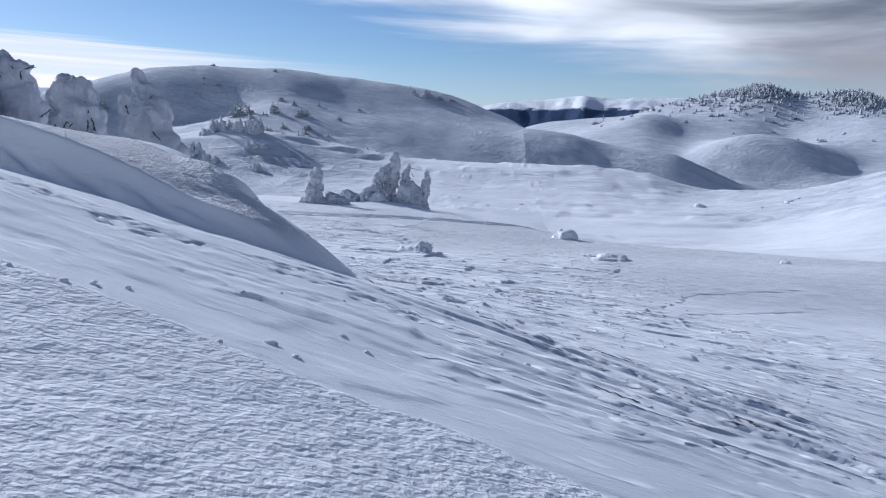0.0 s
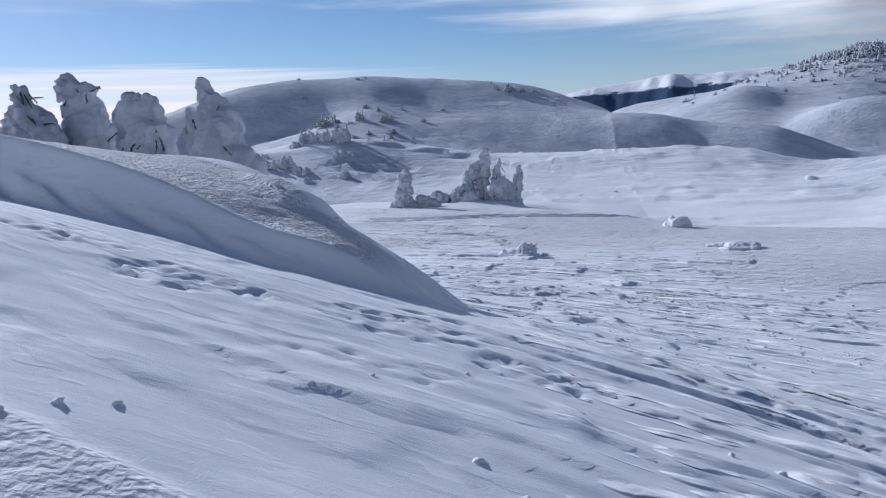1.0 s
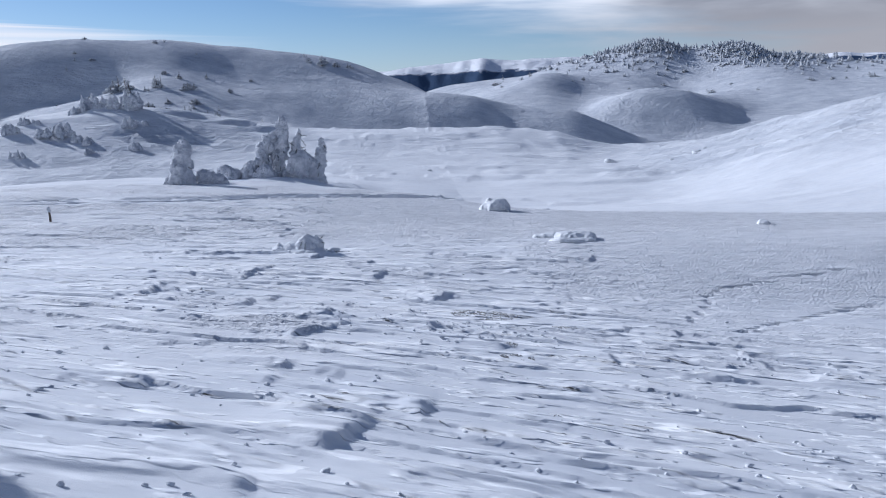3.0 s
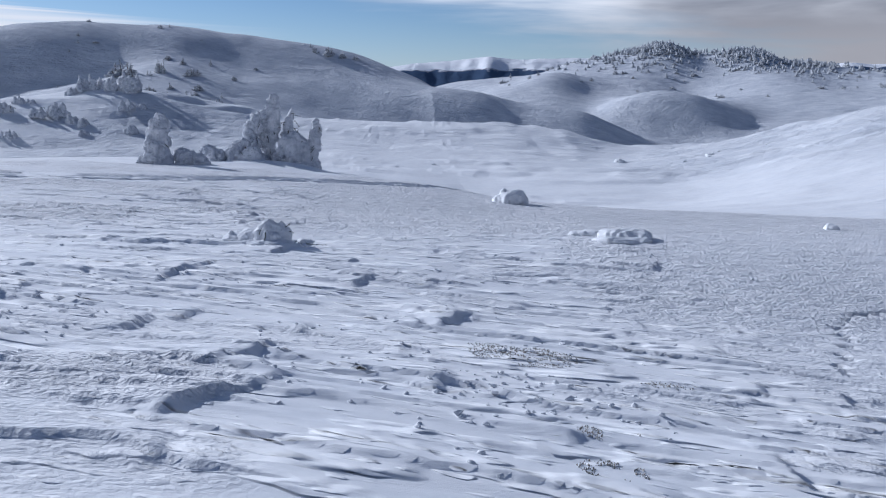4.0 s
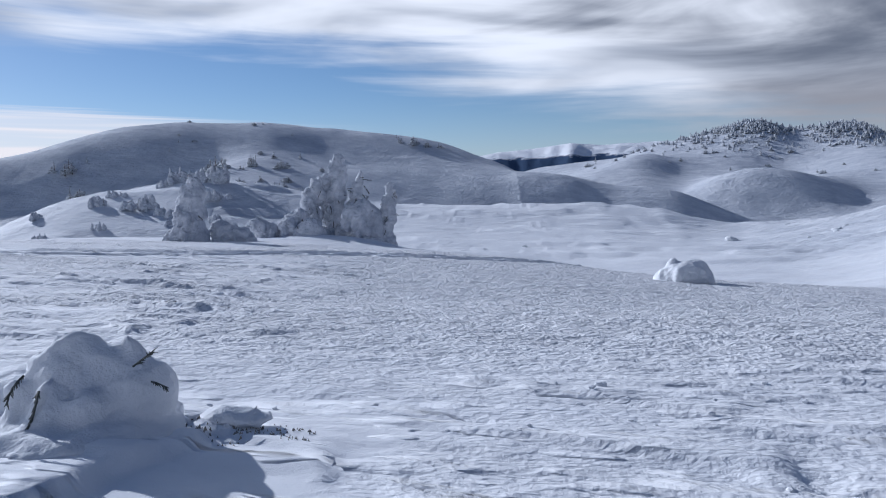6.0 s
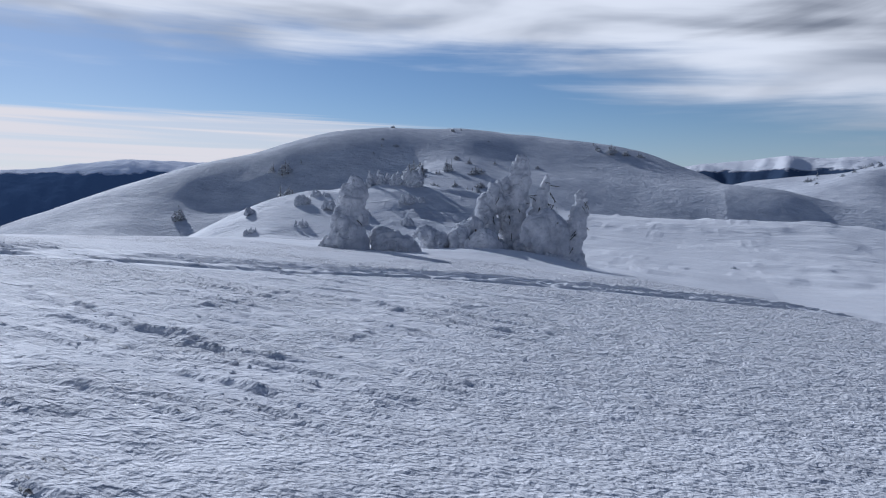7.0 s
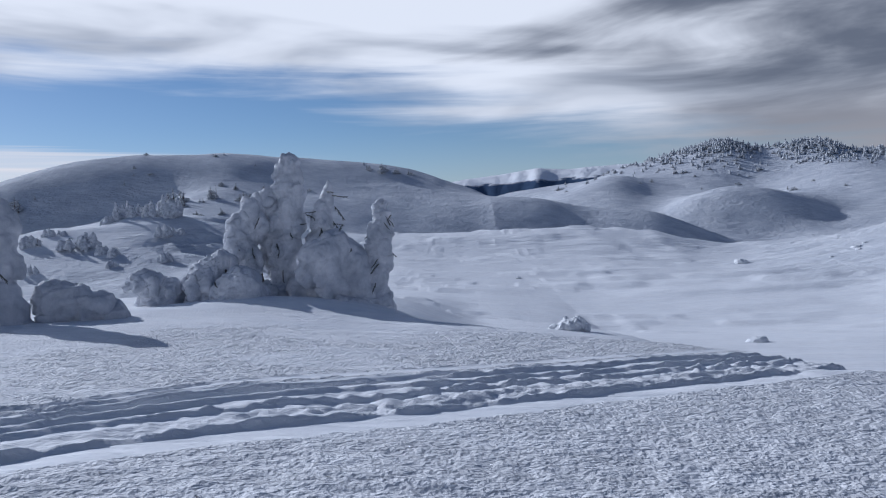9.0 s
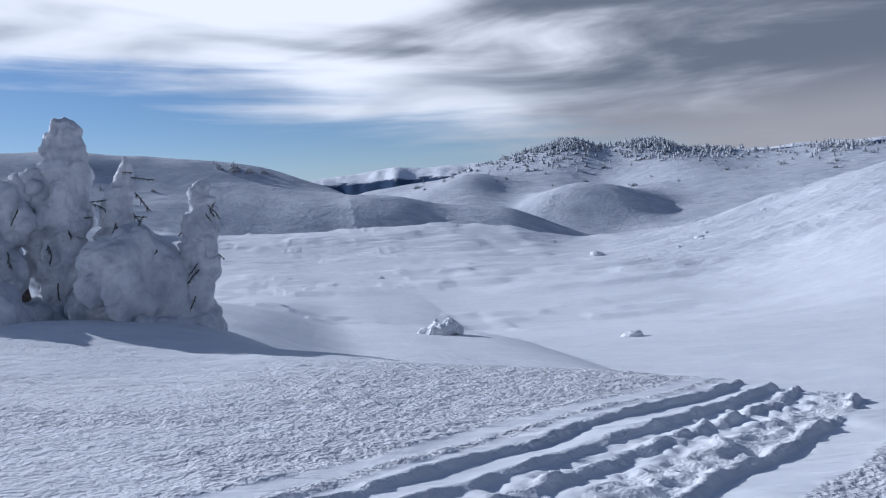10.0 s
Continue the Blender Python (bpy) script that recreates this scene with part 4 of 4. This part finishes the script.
ghost_tree("snow_ghost_tree", b, "broad double-headed rime spruce with dark gaps", about(b, (
    (-8.74, 14.3, 2.42, 0.13, 0.11), (-8.44, 14.3, 2.32, 0.2, 0.16), (-8.64, 14.3, 2.08, 0.42, 0.32), (-8.54, 14.3, 1.7, 0.5, 0.36), (-8.57, 14.3, 1.39, 0.54, 0.3), (-8.55, 14.3, 0.9, 0.6, 0.4))),
    [((0, 0, 1.7), (0, 0, -0.2))], [((-0.2, -0.48, 1.0), (-0.2, -0.6, -0.6), 0.3), ((-0.1, -0.5, 0.9), (0.3, -0.7, -0.5), 0.28), ((0.4, -0.35, 1.1), (0.3, -0.6, -0.6), 0.25), ((-0.4, -0.3, 1.3), (-0.2, -0.7, -0.5), 0.25)], 37, DRIFT, 0.032, 0.14, 12)
b = (-6.7, 13.6, 0.2)
ghost_tree("snow_ghost_tree", b, "tapered spruce smoothly plastered with rime", about(b, (
    (-6.89, 13.6, 2.47, 0.14, 0.13), (-6.84, 13.6, 2.26, 0.18, 0.19), (-6.74, 13.6, 1.97, 0.29, 0.29), (-6.71, 13.6, 1.62, 0.48, 0.39), (-6.67, 13.6, 1.26, 0.55, 0.32), (-7.16, 13.6, 1.92, 0.16, 0.23), (-6.7, 13.6, 0.8, 0.65, 0.4), (-6.6, 13.6, 0.3, 0.7, 0.4))),
    [((-0.1, 0, 2.2), (0, 0, -0.2))], [((0.2, -0.35, 1.8), (0.6, -0.5, 0.2), 0.18)], 41, DRIFT, 0.035, 0.09, 4)


# ---- shrubs, mounds and small things ----
def surface(x, y):
    """Snow surface with its wind marks."""
    x, y = np.atleast_1d(np.asarray(x, float)), np.atleast_1d(np.asarray(y, float))
    return ground_height(x, y) + wind_marks(x, y)[0]


def shrub(seed, spires):
    """A frosted dwarf spruce thicket about 1 m high and 1 m wide, with a stem for each spire and crown clumps."""
    rnd = random.Random(seed)
    t = thing("frosted_spruce", 0, -500, -50, "hoar-frosted dwarf spruce on a snowy hillside", "tree", "frosted spruces on the hills")
    crown = bmesh.new()
    for k in range(spires):
        cx, cy = (0, 0) if k == 0 else (rnd.uniform(-0.42, 0.42), rnd.uniform(-0.25, 0.25))
        high = 1.0 if k == 0 else rnd.uniform(0.4, 0.85)
        wide = rnd.uniform(0.16, 0.26)
        stem = bmesh.new()
        tube(stem, [(cx, cy, -0.15), (cx, cy, 0.4 * high), (cx + 0.02, cy, 0.93 * high)], [0.03, 0.02, 0.006], 5)
        part("trunk", stem, BARK, t)
        for _ in range(26):
            f = rnd.random() ** 1.3
            a, r = rnd.uniform(0, 6.28), wide * (1 - f) * rnd.uniform(0.4, 1.1)
            size = rnd.uniform(0.045, 0.10) * (1.1 - 0.75 * f)
            bmesh.ops.create_icosphere(crown, subdivisions=1, radius=1, matrix=Matrix.LocRotScale((cx + r * math.cos(a), cy + r * math.sin(a), high * (0.03 + 0.97 * f)), Euler((rnd.uniform(-0.6, 0.6), rnd.uniform(-0.6, 0.6), a)), (size * 1.5, size, size * rnd.uniform(0.5, 0.9))))
    part("crown", crown, FROSTED, t)
    return t


SHRUBS = [shrub(k, n) for k, n in ((1, 1), (2, 4), (3, 6), (4, 3))]


def plant(kind, x, y, wide, high, turn):
    m = Matrix.LocRotScale((x, y, place(x, y) - 0.06 * high), Euler((0, 0, turn)), (wide, wide, high))
    return copy_thing(SHRUBS[kind], m)


rnd = random.Random(11)
HILL_SHRUBS = (
    (0, -95, 178, 3.6, 3.6), (1, -92, 177, 4.0, 2.2), (0, -79, 163, 2.4, 2.2), (0, -69.4, 125.5, 2.4, 2.6), (1, -90, 137, 3.0, 1.6),
    (2, -114, 318, 11, 7.0), (1, -100, 321, 7, 5.0), (0, -97, 319, 4, 6.5), (2, -87, 322, 8, 3.5), (3, -108, 310, 7, 3.0), (1, -184, 327, 10, 6.5), (3, -190, 326, 8, 5.0), (1, -207, 278, 8, 6.5),
    (3, -45, 398, 6, 3.6), (2, -37, 397, 9, 5.0), (1, -30, 397, 6, 3.0), (3, -24, 398, 6, 2.5), (1, -154, 390, 3, 1.3), (3, -96, 343, 6, 3), (0, -87, 355, 3, 4), (3, -88, 295, 7, 2.5), (1, -79, 301, 6, 2.5))
for kind, x, y, wide, high in HILL_SHRUBS:
    plant(kind, x, y, wide, high, rnd.uniform(0, 6.28))
for _ in range(46):  # thin scatter on the slopes of the big hill
    az, r = radians(rnd.gauss(-19, 6)), rnd.uniform(180, 385)
    plant(rnd.choice((0, 1, 3)), CENTRE[0] + r * math.sin(az), CENTRE[1] + r * math.cos(az), rnd.uniform(2, 4.5), rnd.uniform(1.0, 2.6), rnd.uniform(0, 6.28))
for _ in range(60):  # spruces on the flank of the tree-topped ridge
    az, r = radians(rnd.uniform(8, 42)), rnd.uniform(560, 735)
    plant(rnd.choice((0, 1, 2, 3)), CENTRE[0] + r * math.sin(az), CENTRE[1] + r * math.cos(az), rnd.uniform(3.5, 7), rnd.uniform(1.6, 4.2), rnd.uniform(0, 6.28))
for ob in SHRUBS:
    for child in list(ob.children):
        bpy.data.objects.remove(child)
    bpy.data.objects.remove(ob)


def ridge_woods():
    """The fringe of frosted trees along the right-hand ridge."""
    rnd = random.Random(21)
    verts, faces, rows = [], [], []
    for _ in range(1500):
        az = rnd.choice((rnd.gauss(20.3, 1.5), rnd.gauss(20.3, 1.5), rnd.gauss(19, 2.5), rnd.gauss(26.6, 1.2), rnd.gauss(26.6, 1.2), rnd.gauss(30.5, 0.9), rnd.gauss(39, 1.0), rnd.uniform(12, 45)))
        r = 742 + rnd.gauss(-8, 14) - (abs(rnd.gauss(0, 30)) if rnd.random() < 0.45 else 0)
        x, y = CENTRE[0] + r * math.sin(radians(az)), CENTRE[1] + r * math.cos(radians(az))
        rows.append((x, y, rnd.uniform(1.6, 3.8) * rnd.choice((0.8, 1.0, 1.5)), rnd.uniform(1.4, 3.0)))
    ground = ground_height(np.array([r[0] for r in rows]), np.array([r[1] for r in rows]))
    for (x, y, high, wide), z0 in zip(rows, ground):
        for tier in range(3):
            base, top = high * (0.05 + 0.27 * tier), high * (0.45 + 0.28 * tier)
            w, n0 = wide * (1 - 0.28 * tier), len(verts)
            for k in range(6):
                a = k * 1.047 + tier
                q = w * rnd.uniform(0.6, 1.15)
                verts.append((x + q * math.cos(a), y + q * math.sin(a), z0 + base + rnd.uniform(-0.2, 0.2)))
            verts.append((x + rnd.uniform(-0.2, 0.2), y, z0 + top))
            faces += [(n0 + k, n0 + (k + 1) % 6, n0 + 6) for k in range(6)]
    me = bpy.data.meshes.new("ridge_woods")
    me.from_pydata(verts, [], faces)
    me.materials.append(FROSTED)
    return tagged(new("ridge_woods", me), "fringe of frosted conifers along a snowy ridge", "woods", kind="stuff")


ridge_woods()


def mound(x, y, label, blobs, seed, sprigs=(), lump=0.07, voxel=0.035, name="snow_mound"):
    z = float(surface(x, y)[0])
    t = thing(name, x, y, z, label, "shrub", "snow-buried shrubs")
    rime_mass("snow_cap", blobs, t, seed, voxel, lump, "", 6).data.materials[0] = PACKED
    for k, (a, w, l) in enumerate(sprigs):
        sprig(t, a, w, l, seed * 17 + k)
    return t


mound(3.92, 37.6, "rounded snow-buried shrub with a wind-hollowed face", ((0, 0, 0.1, 0.66, 0.36), (0.18, 0, 0.2, 0.42, 0.30), (-0.25, 0, 0.05, 0.5, 0.28), (0.35, 0.05, 0.05, 0.35, 0.3)), 43, lump=0.04)
mound(4.35, 25.3, "long low snow hump over a buried shrub", ((0, 0, 0.03, 0.42, 0.17), (-0.3, 0.05, 0.02, 0.32, 0.12), (0.3, 0, 0.02, 0.25, 0.15), (0.1, -0.1, 0.03, 0.35, 0.12)), 47, lump=0.05)
mound(3.75, 25.65, "crumbled snow hump beside a buried shrub", ((0, 0, 0.02, 0.28, 0.09), (-0.4, 0, 0.02, 0.16, 0.09), (0.3, 0.1, 0.0, 0.25, 0.09)), 53, lump=0.05)
mound(4.0, 24.9, "broken crusted snow over a buried shrub", ((0, 0, -0.02, 0.5, 0.08), (0.5, 0.05, -0.02, 0.3, 0.09)), 55, lump=0.05)
mound(-2.4, 23.75, "small rime-covered shrub with dark needles showing", ((0, 0, 0.10, 0.30, 0.22), (0.02, 0, 0.31, 0.13, 0.10), (0.25, 0, 0.12, 0.19, 0.17), (-0.32, 0.08, 0.10, 0.24, 0.12), (-0.62, 0.15, 0.03, 0.24, 0.08), (0, -0.1, 0.0, 0.5, 0.1)), 59,
    (((0.0, -0.27, 0.22), (0.1, -0.5, -0.7), 0.14), ((-0.06, -0.26, 0.28), (-0.2, -0.6, -0.3), 0.12), ((0.3, -0.12, 0.27), (0.7, -0.3, 0.5), 0.12), ((0.36, -0.1, 0.2), (0.8, -0.2, 0.2), 0.1)), 0.05, 0.022, "snow_covered_shrub")
mound(-1.85, 23.9, "crusted snow lump with frosted grass", ((0, 0, 0.02, 0.13, 0.06), (0.14, 0.02, 0.0, 0.1, 0.05)), 60, (), 0.03, 0.02)
mound(3.2, 74.5, "broad snow-buried shrub in the hollow", ((0, 0, 0.2, 0.9, 0.45), (0.4, 0, 0.4, 0.5, 0.35), (-0.7, 0, 0.05, 0.7, 0.25), (0.8, 0, 0.1, 0.5, 0.3)), 61, lump=0.13, voxel=0.06)
mound(13.9, 74.8, "small snow-buried shrub in the hollow", ((0, 0, 0.1, 0.5, 0.25), (-0.4, 0, 0.0, 0.4, 0.15)), 67, lump=0.1, voxel=0.06)
mound(42, 147, "lone snow-capped shrub on the far field", ((0, 0, 0.3, 1.0, 0.6), (0.7, 0, 0.1, 0.8, 0.4)), 71, lump=0.2, voxel=0.12)
mound(13.5, 33.1, "little snow hump on the crust", ((0, 0, 0.05, 0.22, 0.13), (0.15, 0, 0.0, 0.2, 0.09)), 73, lump=0.05)
for k, (x, y, r) in enumerate(((58, 143, 0.8), (61, 146, 0.5), (56, 139, 0.4), (65, 149, 0.6), (72, 150, 0.5), (78, 155, 0.6), (50, 135, 0.4), (28, 172, 1.0), (5.2, 129.5, 0.4), (84, 150, 0.5), (68, 141, 0.4))):
    mound(x, y, "wind-bared hummock on the far snowfield", ((0, 0, 0.1, r, 0.35 * r), (0.7 * r, 0, 0.0, 0.7 * r, 0.3 * r)), 80 + k, lump=0.2, voxel=0.12)


def stump():
    """A short weathered stick with a snow cap."""
    x, y = -11.3, 30.5
    t = thing("stick", x, y, float(surface(x, y)[0]), "short weathered stick standing in the snow", "stick")
    bm = bmesh.new()
    tube(bm, [(0, 0, -0.2), (0.01, 0, 0.15), (0.0, 0.01, 0.44)], [0.04, 0.035, 0.028], 7)
    part("shaft", bm, BARK, t)
    rime_mass("snow_cap", ((0, 0, 0.43, 0.05, 0.05), (0.02, 0, 0.36, 0.045, 0.06)), t, 91, 0.012, 0.012)


stump()


def lump_mesh(seed):
    bm = bmesh.new()
    bmesh.ops.create_icosphere(bm, subdivisions=2, radius=1)
    for v in bm.verts:
        v.co *= 1 + 0.55 * noise.noise(v.co * 1.7 + Vector((seed * 9.0, 0, 0)))
        v.co.z *= 0.75
    me = bpy.data.meshes.new("snow_chunk")
    bm.to_mesh(me)
    bm.free()
    for p in me.polygons:
        p.use_smooth = True
    me.materials.append(PACKED)
    return me


LUMPS = [lump_mesh(k) for k in range(6)]
rnd = random.Random(31)
CHUNKS = [(-2.5, 4.2, 0.06), (-2.33, 4.3, 0.055), (-2.55, 3.98, 0.05), (-1.5, 3.7, 0.05), (-1.3, 4.0, 0.07), (-1.12, 3.88, 0.055), (-0.8, 4.4, 0.05), (-1.0, 4.6, 0.05), (0.3, 5.3, 0.06), (0.1, 5.4, 0.045), (-1.6, 5.2, 0.035), (-1.4, 5.3, 0.035), (-1.2, 5.6, 0.035), (-2.9, 4.0, 0.05), (-1.8, 4.9, 0.04)]
for (ax, ay), (bx, by), n in (((-1.35, 18.2), (-0.85, 15.9), 11), ((-0.75, 17.4), (0.5, 14.9), 14), ((-0.6, 11.2), (0.7, 9.2), 10), ((0.3, 12.4), (1.6, 10.0), 10), ((-3.6, 20.8), (-1.2, 21.9), 8), ((2.4, 14.2), (3.6, 12.2), 10)):
    for k in range(n):
        f = k / n
        CHUNKS.append((ax + (bx - ax) * f + rnd.uniform(-0.12, 0.12), ay + (by - ay) * f + rnd.uniform(-0.12, 0.12), rnd.uniform(0.025, 0.06)))
heights = surface([c[0] for c in CHUNKS], [c[1] for c in CHUNKS])
for (x, y, r), z in zip(CHUNKS, heights):
    ob = new("snow_chunk", LUMPS[rnd.randrange(6)])
    r *= 0.36
    ob.matrix_world = Matrix.LocRotScale((x, y, float(z) + 0.15 * r), Euler((rnd.uniform(-0.4, 0.4), rnd.uniform(-0.4, 0.4), rnd.uniform(0, 6.28))), (r * rnd.uniform(1, 1.7), r, r * rnd.uniform(0.7, 1.1)))
    tagged(ob, "small wind-carved chunk of hard snow", "snow chunk", "snow chunks on the slope")


def crumbs():
    """Countless crumbs of broken crust over the field."""
    rng = np.random.default_rng(4)
    n = 1300
    x = np.concatenate([rng.uniform(-5.5, 6, n), rng.normal(0.9, 0.5, 260), rng.uniform(-7, -2, 260)])
    y = np.concatenate([rng.uniform(8, 25, n), rng.normal(16.9, 1.1, 260), rng.uniform(25, 35, 260)])
    keep = fbm(x / 1.1, y / 0.8, 131, 3) > 0.07
    x, y = x[keep], y[keep]
    z = surface(x, y)
    ico = bmesh.new()
    bmesh.ops.create_icosphere(ico, subdivisions=1, radius=1)
    co = np.array([v.co for v in ico.verts])
    tri = np.array([[v.index for v in f.verts] for f in ico.faces])
    ico.free()
    r = rng.uniform(0.006, 0.018, len(x)) * rng.choice((0.7, 1.0, 1.5), len(x))
    shape = co[None] * (1 + 0.35 * rng.standard_normal((len(x), len(co), 1)).clip(-1, 1)) * r[:, None, None] * np.array([1.4, 1.0, 0.8])
    shape += np.stack([x, y, z + 0.3 * r], 1)[:, None]
    faces = (tri[None] + (np.arange(len(x)) * len(co))[:, None, None]).reshape(-1, 3)
    me = bpy.data.meshes.new("snow_crumbs")
    me.from_pydata(shape.reshape(-1, 3).tolist(), [], faces.tolist())
    me.materials.append(PACKED)
    return tagged(new("snow_crumbs", me), "crumbs of broken crust strewn over snow", "snow crumbs", kind="stuff")


crumbs()


def grass_patch(x, y, rx, ry, count, seed):
    """Wind-bared turf: frosted dead blades that poke out of thin snow."""
    rng = np.random.default_rng(seed)
    a, q = rng.uniform(0, 6.28, count), rng.uniform(0, 1, count) ** 0.6
    bx, by = x + rx * q * np.cos(a), y + ry * q * np.sin(a)
    keep = fbm(bx * 3, by * 3, seed, 3) > 0.01
    bx, by = bx[keep], by[keep]
    bz = surface(bx, by)
    verts, faces = [], []
    for px, py, pz in zip(bx, by, bz):
        h, w = rng.uniform(0.004, 0.015), rng.uniform(0.005, 0.015)
        t, lean = rng.uniform(0, 6.28), rng.uniform(0.2, 0.9) * h
        c, s = math.cos(t), math.sin(t)
        n0 = len(verts)
        verts += [(px - w * s, py + w * c, pz - 0.01), (px + w * s, py - w * c, pz - 0.01), (px + w, py, pz - 0.01), (px + lean, py - 0.4 * lean, pz + h)]
        faces += [(n0, n0 + 1, n0 + 3), (n0 + 1, n0 + 2, n0 + 3), (n0 + 2, n0, n0 + 3)]
    me = bpy.data.meshes.new("dead_grass")
    me.from_pydata(verts, [], faces)
    me.materials.append(GRASS)
    return tagged(new("dead_grass", me), "wind-bared patch of frosted dead grass", "grass", kind="stuff")


for k, (x, y, rx, ry, n) in enumerate(((0.95, 18.1, 0.62, 0.5, 2000), (1.25, 16.0, 0.22, 0.14, 330), (1.1, 15.4, 0.22, 0.16, 380), (2.2, 17.4, 0.25, 0.12, 160), (0.9, 13.2, 0.22, 0.14, 160), (-1.7, 23.8, 0.3, 0.15, 200))):
    grass_patch(x, y, rx, ry, n, 140 + k)


def rimed_thicket(x, y, wide, high, seed):
    """A thicket on the spur, caked in rime: several lumpy spires of uneven height."""
    rnd = random.Random(seed)
    t = thing("rimed_thicket", x, y, place(x, y), "low spruce thicket caked in grey-white rime", "shrub", "rimed thickets on the spur")
    blobs = []
    for _ in range(7):
        cx, cy, h = rnd.uniform(-0.5, 0.5) * wide, rnd.uniform(-0.25, 0.25) * wide, high * rnd.uniform(0.45, 1.0)
        w = rnd.uniform(0.09, 0.15) * wide
        blobs += [(cx, cy, 0.15 * h, 1.25 * w, 0.35 * h), (cx + rnd.uniform(-0.1, 0.1) * w, cy, 0.55 * h, 0.8 * w, 0.3 * h), (cx + rnd.uniform(-0.3, 0.3) * w, cy, 0.88 * h, 0.4 * w, 0.16 * h)]
    rime_mass("snow_crown", blobs, t, seed, 0.2, 0.35, "lumpy rime crown")
    for k in range(5):
        sprig(t, (rnd.uniform(-0.4, 0.4) * wide, -0.2 * wide, rnd.uniform(0.2, 0.6) * high), (rnd.uniform(-1, 1), -1, 0.2), 0.22 * high, seed * 7 + k)


rimed_thicket(-70.6, 162, 7.5, 3.2, 201)
rimed_thicket(-64, 182, 7.5, 4.4, 204)
rimed_thicket(-79, 163, 5.2, 2.4, 200)
THICKETS = [ob for ob in scene.objects if ob.name.startswith("rimed_thicket")]
for k, x, y, scale, turn in ((0, -65, 160, 0.8, 2.4), (1, -69, 181, 0.85, 3.3), (2, -75, 180, 0.95, 2.9), (2, -90, 159, 0.7, 0.5), (0, -58, 170, 0.75, 3.6), (2, -54, 156, 0.75, 3.0), (1, -84, 148, 0.35, 0.4), (2, -60, 153, 0.6, 0.3), (0, -80, 170, 0.6, 3.2), (1, -73, 150, 0.4, 2.7)):
    copy_thing(THICKETS[k], Matrix.Translation((x, y, place(x, y) - 0.1)) @ Matrix.Rotation(turn, 4, "Z") @ Matrix.Scale(scale, 4))
